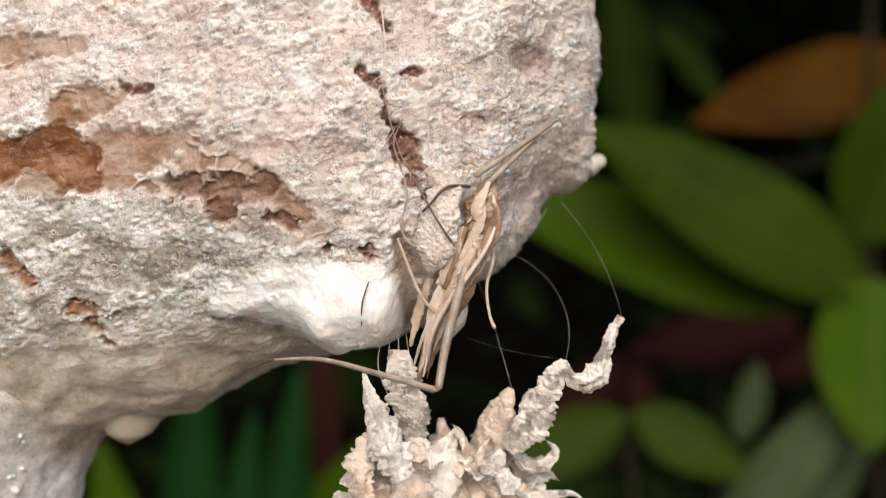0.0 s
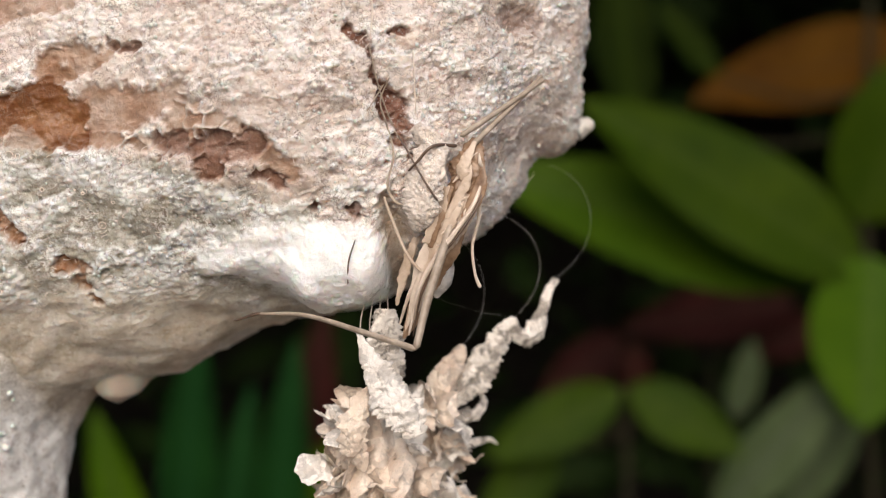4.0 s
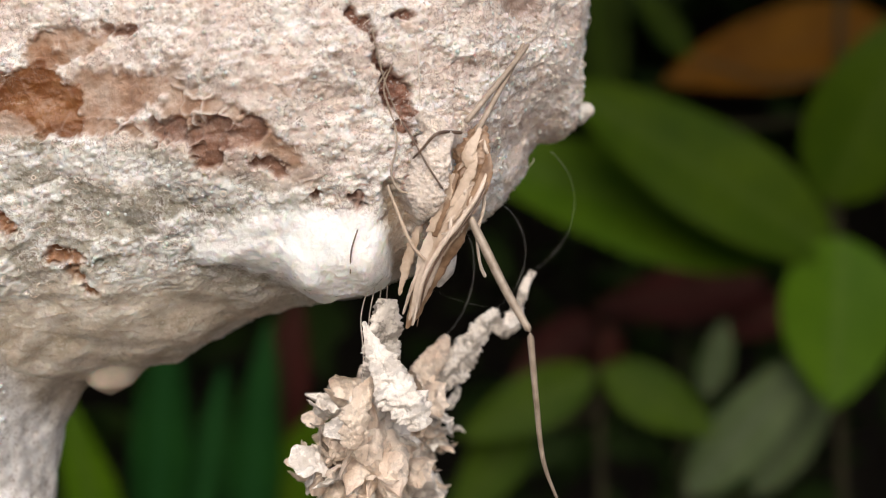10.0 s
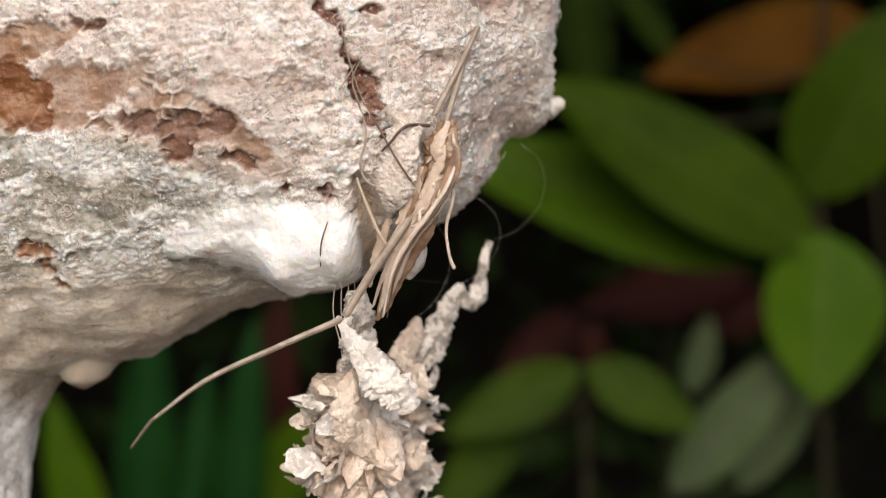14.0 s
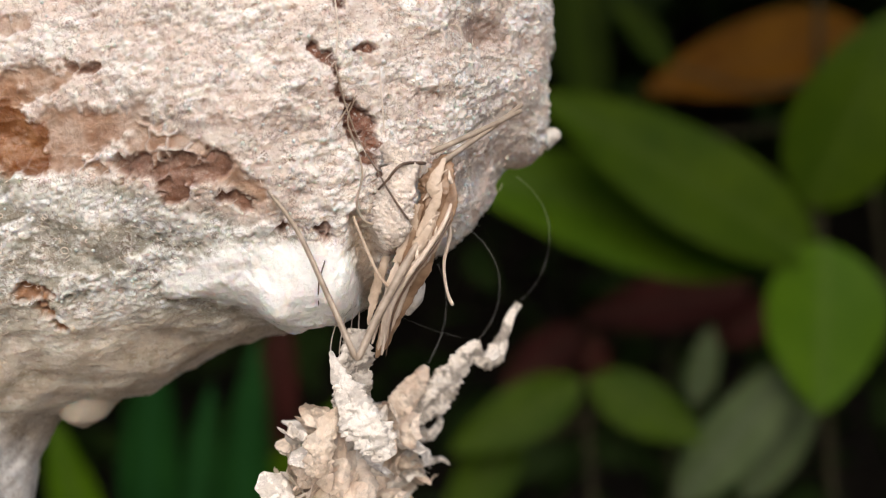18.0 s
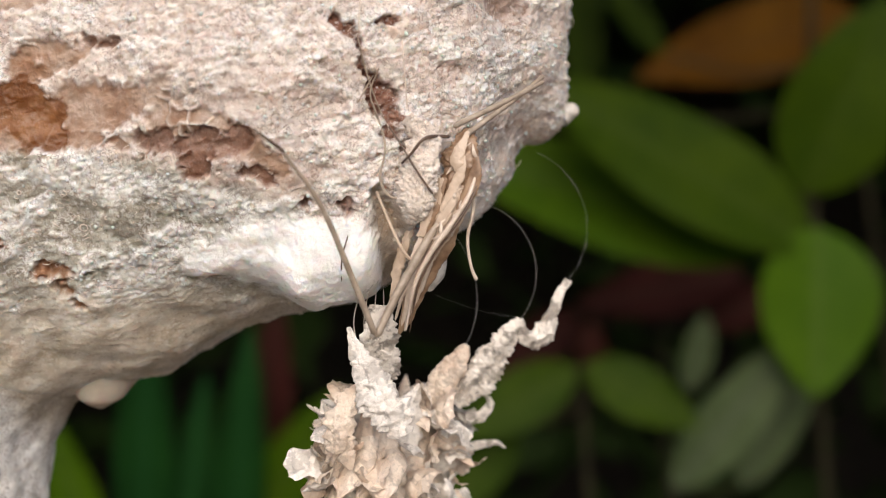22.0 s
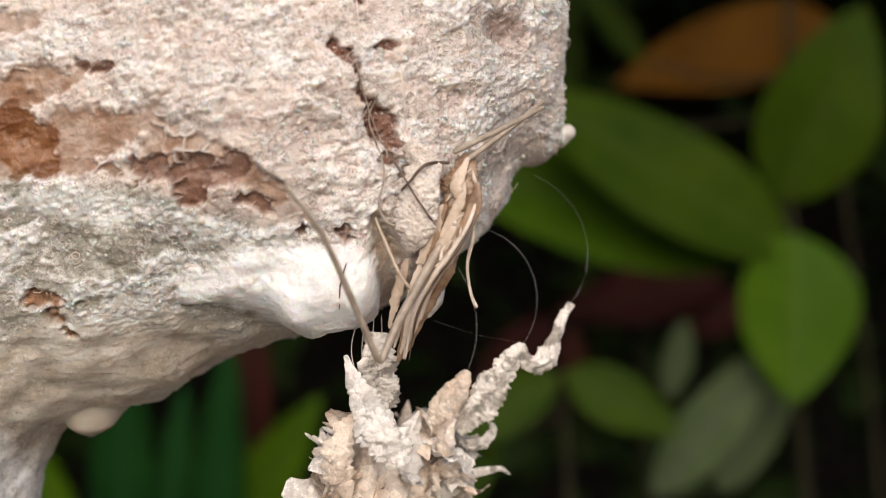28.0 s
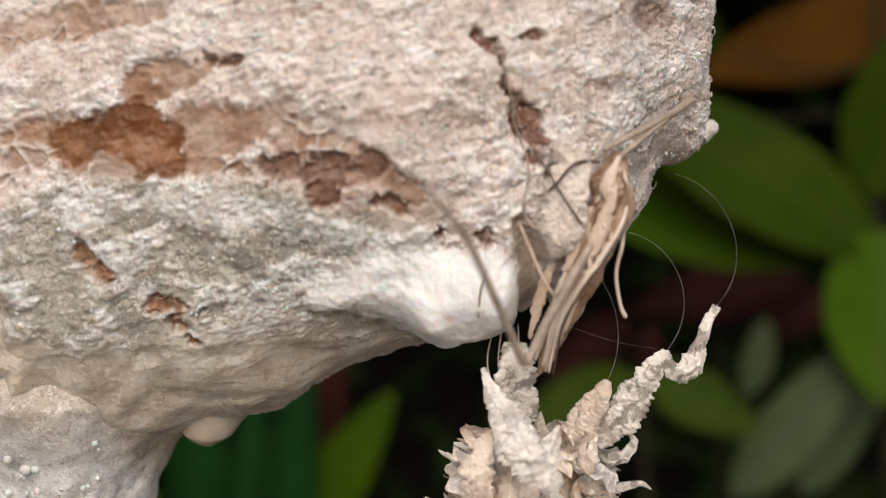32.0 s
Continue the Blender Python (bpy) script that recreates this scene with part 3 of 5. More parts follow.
    smooth = step(1.5, -1.5, z - floor_line + 1.6 * wob + 0.9 * wob2)
    smooth = np.maximum(smooth * (1 - white), hollow * 0.9)
    # mauve film; the last two strokes paint shade onto the right side
    mauve_and_shade = 0.3 * blots(0.5, wob + 0.5 * wob2, [(-9.0, 6.4, 0.8), (-6.8, 5.6, 0.7), (-4.6, 5.1, 0.4)], [(-11.3, 7.5, 0.4), (-11.3, 9.3, 0.3), (-13.4, 10.0, 0.25)], [(4.6, 12.6, 1.0), (5.6, 9.4, 0.9), (8.4, 11.0, 0.8)], [(3.8, 3.6, 0.9), (6.4, 4.6, 0.9), (8.4, 6.4, 0.6)])
    return np.maximum(brown, mauve_and_shade), white, red, grey, smooth, pit, dome, flap, hollow, core


def foam_nest():
    nx, nf, nb = 840, 680, 60
    # stations along the nest, closer together at the rounded ends
    s = np.linspace(0, 1, nx)
    xs = -47 + 56.4 * (1 - (1 - s) ** 1.45 * 0.92 - 0.08 * (1 - s))
    keys = [-47, -42, -38, -35.5, -32, -27, -23, -19.1, -17.7, -15.6, -13.8, -12, -10.2, -8.4, -3.06, 0.58, 3.2, 4.3, 5.0, 5.75, 6.8, 8.5, 9.35, 10.3]
    zb = np.interp(xs, keys, [2, -4, -7.6, -9.7, -11.2, -11.5, -11.3, -10.95, -10.65, -9.85, -8.85, -7.85, -7.05, -6.4, -5.3, -3.2, -1.2, 0.1, 1.2, 3.1, 3.5, 3.9, 4.9, 6.9])
    zt = np.interp(xs, [-47, -40, -30, 0, 7, 10.3], [16, 27, 33, 33, 27, 17])
    k = np.hanning(41)
    k /= k.sum()
    zb = np.convolve(np.pad(zb, 20, "edge"), k, "valid")
    depth = 16.0 * np.sqrt(np.clip(1 - (np.abs(xs + 17) / np.where(xs > -17, 26.45, 30.2)) ** 2.2, 0, 1)) * np.interp(xs, [-47, -25, -16, -10, 10], [0.86, 0.84, 0.88, 0.99, 1])
    centre = np.interp(xs, [-47, -16, -8, 0, 10], [10.8, 10.8, 10.0, 9.0, 9.0])
    # even steps round a rounded section
    fine = np.linspace(-np.pi / 2, np.pi / 2, 4000)
    e = 2 / 2.5
    cy, cz = np.abs(np.cos(fine)) ** e, np.sign(np.sin(fine)) * np.abs(np.sin(fine)) ** e
    arc = np.concatenate([[0], np.cumsum(np.hypot(np.diff(cy) * 0.8, np.diff(cz)))])
    def even(n):
        ph = np.interp(np.interp(np.linspace(0, 1, n), [0, 0.85, 1], [0, 0.6, 1]) * arc[-1], arc, fine)
        return np.abs(np.cos(ph)) ** e, np.sign(np.sin(ph)) * np.abs(np.sin(ph)) ** e
    fy, fz = even(nf)
    by, bz = even(nb)
    cy, cz = np.concatenate([-fy, by[::-1][1:-1]]), np.concatenate([fz, bz[::-1][1:-1]])
    cols = len(cy)
    mid, half = (zb + zt) / 2, (zt - zb) / 2
    X = np.repeat(xs[:, None], cols, 1)
    Y = centre[:, None] + depth[:, None] * np.where(cy < 0, cy, 0.9 * cy)[None, :]
    Z = mid[:, None] + half[:, None] * cz[None, :]
    P = np.stack([X, Y, Z], -1)
    du, dv = np.gradient(P, axis=0), np.roll(P, -1, 1) - np.roll(P, 1, 1)
    N = np.cross(du, dv)
    N /= np.linalg.norm(N, axis=-1)[..., None] + 1e-9
    if N[nx // 2, nf // 2, 1] > 0:
        N = -N
    p, nrm = P.reshape(-1, 3), N.reshape(-1, 3)
    front = step(11, 5, p[:, 1])
    brown, white, red, grey, smooth, pit, dome, flap, hollow, core = [m * front for m in nest_zones(p[:, 0], p[:, 2])]
    rough = 1 - 0.35 * smooth
    d = 0.9 * fbm(p / 6.0, 3, 31) + 0.35 * smooth * fbm(p / 2.4, 2, 53) + 0.22 * fbm(p / 2.6, 2, 32) * rough + 0.25 * np.abs(fbm(p / 3.4, 2, 41)) * rough
    drift = np.stack([p[:, 0] * 0.30 + p[:, 2] * 0.12, p[:, 1] * 0.3, p[:, 2] * 0.52 - p[:, 0] * 0.16], -1)
    froth = step(-0.16, 0.20, fbm(drift, 5, 61, 0.6))
    rime = np.interp(p[:, 0], [-30, -24, -14.6, -8.7, -4], [0.2, 2.0, 1.2, -0.7, -2])
    froth = np.maximum(froth, 0.9 * step(1.5, 0.3, np.abs(p[:, 2] - rime) + 0.6 * fbm(p / 1.8, 3, 77)) * step(-23, -17, p[:, 0]) * front)
    calm = rough * (1 - 0.85 * brown) * (1 - 0.6 * smooth) * (0.4 + 0.6 * froth)
    d += 0.13 * froth * (1 - smooth) * (1 - brown)
    side = step(1.0, 0.0, np.abs(p[:, 0] + 29.2 - 0.12 * (p[:, 2] + 5) + 0.6 * fbm(p / 2.0, 2, 63))) * step(0.5, -2.0, p[:, 2]) * front
    d -= 0.8 * side
    calm = calm * (1 - 0.55 * white)
    d += 0.075 * fbm(p / 0.7, 3, 33, 0.6) * calm
    # bubbles of two sizes, domed, and the craters of burst ones
    f1, f2 = cells(p / 0.7 + 0.25 * fbm(p / 1.1, 2, 70)[:, None], 3)
    s1, s2 = cells(p / 0.36 + 0.2 * fbm(p / 0.6, 2, 71)[:, None], 4)
    some = step(-0.05, 0.25, fbm(p / 2.2, 3, 72))
    d += 0.045 * (1 - 2.4 * np.abs(vnoise(p / 0.24, 75))) * calm + 0.11 * np.sqrt(np.clip(1 - (f1 / 0.62) ** 2, 0, 1)) * calm * some + 0.085 * np.sqrt(np.clip(1 - (s1 / 0.6) ** 2, 0, 1)) * calm
    b1, b2 = cells(p / 0.6 + 5.0, 6)
    burst = step(0.36, 0.24, b1) * step(0.12, 0.34, fbm(p / 1.7, 3, 73)) * (1 - smooth) * (1 - white) * (1 - brown)
    d -= 0.17 * burst
    streak = np.stack([p[:, 0] * 0.75 + p[:, 2] * 0.25, p[:, 1] * 0.8, p[:, 2] * 1.25 - p[:, 0] * 0.3], -1)
    d += 0.10 * (1 - np.abs(fbm(streak, 3, 34))) ** 3 * (1 - white) * rough
    pits = step(0.24, 0.5, fbm(streak * 1.5 + 3, 3, 39, 0.6)) * (1 - 0.9 * smooth) * (1 - white) * (1 - brown)
    d -= 0.12 * pits
    # pale webs between the brown cells
    g1, g2 = cells(p / 1.2 + 0.6 * fbm(p / 1.3, 2, 74)[:, None], 9)
    wall = step(0.13, 0.03, g2 - g1) * step(-0.05, 0.2, fbm(p / 2.0, 3, 47))
    d += brown * (-0.24 + 0.2 * wall * (1 - 0.8 * core) + 0.2 * np.abs(fbm(p / 1.9, 2, 35)) + 0.09 * fbm(p / 0.6, 3, 38))
    web = wall * brown * (1 - core)
    brown = brown * (1 - 0.5 * wall * (1 - 0.85 * core))
    d += 0.12 * web
    d += 1.7 * dome + white * (0.3 + 0.16 * (0.7 - cells(p / 1.4, 15)[0]) + 0.10 * fbm(p / 1.6, 3, 36) + 0.05 * fbm(p / 0.5, 3, 58, 0.6))
    d += 0.55 * flap + flap * (0.12 * fbm(p / 0.5, 3, 59)) - 0.45 * hollow - red * 0.42 - pit * 0.5 * (1 - 0.6 * step(0.2, 0.02, np.abs(fbm(p / 0.8, 2, 44))))

    def lump(x, y, z, high, wide):
        return high * np.exp(-((p[:, 0] - x) ** 2 + (p[:, 1] - y) ** 2 + (p[:, 2] - z) ** 2) / (2 * wide ** 2))

    d += lump(8.2, 9.0, 3.6, 0.4, 0.8) + lump(10.2, 9, 11.5, 0.5, 1.2)
    d += lump(0.0, 3.0, -4.2, 0.9, 0.6) + lump(-14.5, 4.5, -9.2, 0.5, 1.2) + lump(-24, 4.5, -10.5, 0.8, 1.5) + lump(4.0, 6.0, 0.2, 0.35, 0.8)
    p = p + nrm * d[:, None]
    # a bulge below the flap, on which the insect lies
    p[:, 1] -= 2.4 * front * np.exp(-((p[:, 0] + 0.4) ** 2 + (p[:, 2] + 1.8) ** 2) / 11)
    zones = np.stack([np.maximum(np.maximum(brown, 0.95 * pit), 0.32 * hollow), np.maximum(white, 0.5 * web), np.clip(red, 0, 1), np.maximum(core, 0.4 * pit)], -1)
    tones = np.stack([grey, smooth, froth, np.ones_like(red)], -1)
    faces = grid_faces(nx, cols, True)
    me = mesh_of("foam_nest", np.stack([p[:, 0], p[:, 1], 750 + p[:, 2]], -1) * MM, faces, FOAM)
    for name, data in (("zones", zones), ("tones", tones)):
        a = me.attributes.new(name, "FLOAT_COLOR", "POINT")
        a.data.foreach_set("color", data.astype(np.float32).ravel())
    return me, p, nrm, np.maximum(np.maximum(smooth, white), np.maximum(red, brown)), brown


nest = tagged(new("mantis_egg_case"), "cream and grey dried-foam mantis egg case with brown cells", "egg case")
nest_mesh, nest_p, nest_n, nest_still, nest_brown = foam_nest()
shell = part("foam_shell", nest_mesh, nest)
from mathutils.bvhtree import BVHTree
nest_tree = BVHTree.FromPolygons([v.co for v in nest_mesh.vertices], [q.vertices for q in nest_mesh.polygons])


def skin(x, z, out=0.0):
    """The y, in millimetres, of the nest's front at x, z, with a distance out of it."""
    hit = nest_tree.ray_cast(mm(x, -40, z), Vector((0, 1, 0)))
    return (hit[0].y / MM if hit[0] is not None else 9.0) - out


def nest_details():
    rng = np.random.default_rng(11)
    # fine curled fibres standing off the foam
    pieces = []
    front = np.flatnonzero((nest_p[:, 1] < 8) & (nest_p[:, 2] < 20) & (nest_p[:, 2] > -12) & (nest_p[:, 0] > -40) & (nest_still < 0.3))
    for i in rng.choice(front, 1300):
        a, n = nest_p[i], nest_n[i]
        t = np.cross(n, rng.normal(size=3))
        t /= np.linalg.norm(t)
        b = np.cross(n, t)
        length, lift, curl = rng.uniform(0.25, 0.8), rng.uniform(0.02, 0.14), rng.uniform(-0.8, 0.8)
        pts = [a - n * 0.08, a + t * length * 0.35 + n * lift, a + t * length * 0.7 + b * curl * length * 0.5 + n * lift * 0.9, a + t * length * 0.8 + b * curl * length + n * 0.02]
        v, f = tube(pts, [0.022, 0.018, 0.012], 7, 4)
        pieces.append((v, f))
    v, f = joined(pieces)
    tagged(part("foam_fibre", mesh_of("foam_fibre", np.stack([v[:, 0], v[:, 1], 750 + v[:, 2]], -1) * MM, f, FIBRE), nest, "fine pale fibres on the foam"), kind="stuff")
    # dried bubbles on the foam
    n, m = 6, 9
    th, ph = np.linspace(0.05, np.pi - 0.05, n), np.linspace(0, 2 * np.pi, m, endpoint=False)
    ball = np.stack([np.sin(th)[:, None] * np.cos(ph), np.sin(th)[:, None] * np.sin(ph), np.repeat(np.cos(th)[:, None], m, 1)], -1).reshape(-1, 3)
    pieces = []
    for i in rng.choice(front[nest_p[front, 2] > -4], 900):
        r = rng.uniform(0.035, 0.12)
        pieces.append((ball * r * rng.uniform(0.8, 1.2, 3) + nest_p[i] + nest_n[i] * r * 0.15, grid_faces(n, m, True)))
    v, f = joined(pieces)
    tagged(part("foam_bubble", mesh_of("foam_bubble", np.stack([v[:, 0], v[:, 1], 750 + v[:, 2]], -1) * MM, f, WET), nest, "small dried bubbles in the foam"), kind="stuff")
    # rims of burst bubbles
    pieces = []
    a8, a4 = np.linspace(0, 2 * np.pi, 9, endpoint=False), np.linspace(0, 2 * np.pi, 4, endpoint=False)
    for i in rng.choice(front, 520):
        r, w = rng.uniform(0.08, 0.22), rng.uniform(0.018, 0.035)
        n3 = nest_n[i] + rng.normal(size=3) * 0.35
        n3 /= np.linalg.norm(n3)
        t = np.cross(n3, (0.3, 0.2, 0.9))
        t /= np.linalg.norm(t)
        b = np.cross(n3, t)
        out = np.cos(a8)[:, None] * t + np.sin(a8)[:, None] * b * rng.uniform(0.6, 1)
        ring = nest_p[i] + n3 * 0.05 + out[:, None] * (r + w * np.cos(a4)[None, :, None]) + n3 * (w * np.sin(a4))[None, :, None]
        f = grid_faces(10, 4, True)
        f = np.where(f >= 36, f - 36, f)
        pieces.append((ring.reshape(-1, 3), f))
    v, f = joined(pieces)
    tagged(part("bubble_rim", mesh_of("bubble_rim", np.stack([v[:, 0], v[:, 1], 750 + v[:, 2]], -1) * MM, f, FIBRE), nest, "thin rims of burst bubbles"), kind="stuff")
    # hanging drops of hardened foam
    for name, pts, radii, label in (("foam_drop", [(-19.0, 8.2, -8.4), (-19.5, 8.0, -9.8), (-19.85, 7.7, -11.2), (-19.95, 7.9, -12.4)], [2.9, 2.4, 1.8, 1.45, 0.1], "smooth rounded cream drop"),
                                    ("foam_drop", [(9.2, 8.6, 5.2), (9.7, 8.7, 5.5), (10.25, 8.8, 5.75), (10.45, 8.8, 5.85)], [0.7, 0.6, 0.42, 0.05], "small smooth white drop"),
                                    ("foam_drop", [(0.3, 1.6, -2.9), (0.5, 1.2, -3.9), (0.4, 1.0, -5.1)], [1.0, 1.0, 0.75, 0.1], "small smooth white drop")):
        v, f = tube(pts, radii, 40, 28)
        part(name, mesh_of(name, np.stack([v[:, 0], v[:, 1], 750 + v[:, 2]], -1) * MM, f, DROP if pts[0][0] < -5 else HUSK_WHITE), nest, label)
    # papery flake standing off the edge, and loose strands in the crack and holes
    v, f = tube([(4.2, 7.6, 1.2), (5.2, 8.2, 1.6), (6.1, 8.6, 1.75)], [0.75, 0.42, 0.02], 30, 18, 0.5, 0.5)
    part("flake", mesh_of("flake", np.stack([v[:, 0], v[:, 1], 750 + v[:, 2]], -1) * MM, f, HUSK_WHITE), nest, "torn papery flake")
    strands = [[(-3.2, 8.6), (-2.8, 6.8), (-2.3, 5.2), (-1.6, 3.6)], [(-2.1, 6.9), (-2.6, 5.6), (-2.2, 4.2)], [(-2.4, 6.6), (-3.3, 5.0)], [(-0.9, 8.4), (-0.8, 6.6), (-0.7, 4.8)],
               [(-3.2, 12.6), (-3.0, 10.4), (-3.1, 8.8)], [(-3.95, -1.7), (-4.3, -2.9), (-4.4, -4.2)]]
    for k, s in enumerate(strands):
        pts = [(x, skin(x, z, 0.10 + 0.10 * (j % 2)), z) for j, (x, z) in enumerate(s)]
        v, f = tube(pts, [0.035, 0.045, 0.03], 24, 7)
        part("strand", mesh_of("strand", np.stack([v[:, 0], v[:, 1], 750 + v[:, 2]], -1) * MM, f, DARKSKIN if k == 5 else (LEGSKIN if k < 3 else FIBRE)), nest)


nest_details()


def foam_stem():
    """The plant stem that carries the nest, coated in foam below it and bare further down."""
    top = tagged(new("plant_stem"), "upright plant stem coated in pale dried foam", "stem")
    n, m = 220, 160
    z = np.linspace(-46, 2, n)
    a = np.linspace(0, 2 * np.pi, m, endpoint=False)
    r = np.interp(z, [-46, -30, -18, -14.5, -12.5, -11, -9, -7, 2], [4.2, 4.3, 4.8, 5.6, 6.5, 7.7, 8.8, 8.0, 4])
    ry = r * np.interp(z, [-46, -20, -14.5, -11, -7], [0.95, 1.0, 1.02, 0.97, 0.94])
    cx = np.interp(z, [-46, -14, 2], [-30.4, -28.8, -27.6])
    p = np.stack([cx[:, None] + r[:, None] * np.cos(a), 10.2 + ry[:, None] * np.sin(a), np.repeat(z[:, None], m, 1)], -1).reshape(-1, 3)
    out = np.stack([np.tile(np.cos(a), n), np.tile(np.sin(a), n), np.zeros(n * m)], -1)
    q = p * np.array([1, 1, 0.45])
    f1, f2 = cells(p / 0.8, 5)
    p = p + out * (0.7 * fbm(q / 3.0, 4, 51) + 0.15 * fbm(p / 0.9, 3, 52) + 0.10 * (0.6 - f1))[:, None]
    beads = []
    th, ph = np.linspace(0.05, np.pi - 0.05, 12), np.linspace(0, 2 * np.pi, 18, endpoint=False)
    ball = np.stack([np.sin(th)[:, None] * np.cos(ph), np.sin(th)[:, None] * np.sin(ph), np.repeat(np.cos(th)[:, None], 18, 1)], -1).reshape(-1, 3)
    rng = np.random.default_rng(8)
    near = np.flatnonzero((p[:, 1] < 5) & (p[:, 2] > -30) & (p[:, 2] < -11))
    for i in rng.choice(near, 24):
        r = rng.uniform(0.08, 0.34)
        part("bubble", mesh_of("bubble", (ball * r + p[i] + out[i] * r * 0.3) * MM + np.array([0, 0, 0.75]), grid_faces(12, 18, True), WET), top)
    part("foam_coat", mesh_of("foam_coat", np.stack([p[:, 0], p[:, 1], 750 + p[:, 2]], -1) * MM, grid_faces(n, m, True), STEM_FOAM), top, "greyish white glossy foam coat")
    v, f = tube([mm(-28, 9, 60), mm(-29, 9, 0), mm(-30.6, 8, -60), mm(-34, 9, -300), mm(-36, 10, -755)], [0.0022, 0.0027, 0.0030, 0.0034, 0.0042], 60, 12, 1, 0.1, 1, 1000)
    part("stalk", mesh_of("stalk", v, f, BARK), top)


foam_stem()


# ---- the hanging bunch of shed skins ----
PIVOT = (-2.97, 0.0, -6.31)


def husk_shape(name, length, wide, material, seed, bend=0.3, crumple=0.35, flat=0.55, n=40, m=36, beak=0.25):
    """A crumpled hollow skin along +X from its base, in millimetres: swollen, then drawn out to a beak."""
    u = np.linspace(0, 1, n)
    a = np.linspace(0, 2 * np.pi, m, endpoint=False)
    r = wide / 2 * np.sin(np.pi * (0.10 + 0.88 * u)) ** 0.55 * (1 - u ** 1.5 * (1 - beak))
    x = np.repeat((u * length)[:, None], m, 1)
    y = r[:, None] * np.cos(a)
    z = r[:, None] * np.sin(a) * flat + bend * length * (u ** 2)[:, None]
    p = np.stack([x, y, z], -1).reshape(-1, 3)
    ax = np.stack([x, 0 * x, bend * length * (u ** 2)[:, None] + 0 * x], -1).reshape(-1, 3)
    # long folds, dents and fine creases
    aa, uu = np.tile(a, n), np.repeat(u, m)
    k = 1 + 0.16 * np.sin(2 * aa + seed + 2.2 * uu) + 0.10 * np.sin(5 * aa + 2.1 * seed + 3 * fbm(p / wide + seed, 2, seed + 4))
    k = k + crumple * 1.5 * (np.abs(fbm(p / (wide * 0.6) + seed * 3.7, 2, seed)) - 0.2) + crumple * 0.4 * fbm(p / (wide * 0.28) + seed, 2, seed + 3) - crumple * 0.5 * (1 - np.abs(fbm(p / (wide * 0.45) + seed, 2, seed + 5))) ** 5
    k = k + crumple * 0.22 * fbm(p / (wide * 0.13) + seed, 2, seed + 8)
    p = ax + (p - ax) * np.clip(k, 0.1, 2.2)[:, None]
    p[:, 1] += 0.2 * wide * vnoise(p / (wide * 1.2) + seed, seed + 2)
    return mesh_of(name, p * MM, grid_faces(n, m, True), material)


def flake_shape(name, length, wide, material, seed, curl=0.9):
    """A thin curled scrap of skin with thickness, along +X, in millimetres."""
    n, m = 30, 22
    u, v = np.linspace(0, 1, n), np.linspace(-1, 1, m)
    half = wide / 2 * (1 - u ** (2.2 if seed % 3 == 0 else 5.0)) ** (1.0 if seed % 3 == 0 else 0.6) * (1 + 0.12 * np.sin(u * 11 + seed)) + 0.03
    ang = curl * u * 1.8
    x = np.repeat((length * np.sin(ang) / (curl * 1.8))[:, None], m, 1)
    z = np.repeat((length * (1 - np.cos(ang)) / (curl * 1.8))[:, None], m, 1) + 0.5 * (half[:, None] * v) ** 2 / wide
    y = half[:, None] * v
    p = np.stack([x, y, z], -1).reshape(-1, 3)
    p += 0.20 * wide * np.stack([fbm(p * 1.9 / wide + k * 9, 3, seed + k, 0.6) for k in range(3)], -1)
    p[:, 2] += 0.30 * wide * np.abs(fbm(p * 1.6 / wide + seed, 3, seed + 5))
    q = p + np.array([0, 0, 0.05])
    f = grid_faces(n, m)
    return mesh_of(name, np.vstack([p, q]) * MM, np.vstack([f[:, ::-1], f + n * m]), material)


def turn_rows(yaw, roll):
    """Pose of the bunch: turned by yaw about its thread, leaning by roll."""
    return Matrix.Translation(mm(*PIVOT)) @ pose(0, 0, 0, 0, -roll, 0) @ pose(0, 0, 0, 0, 0, yaw)


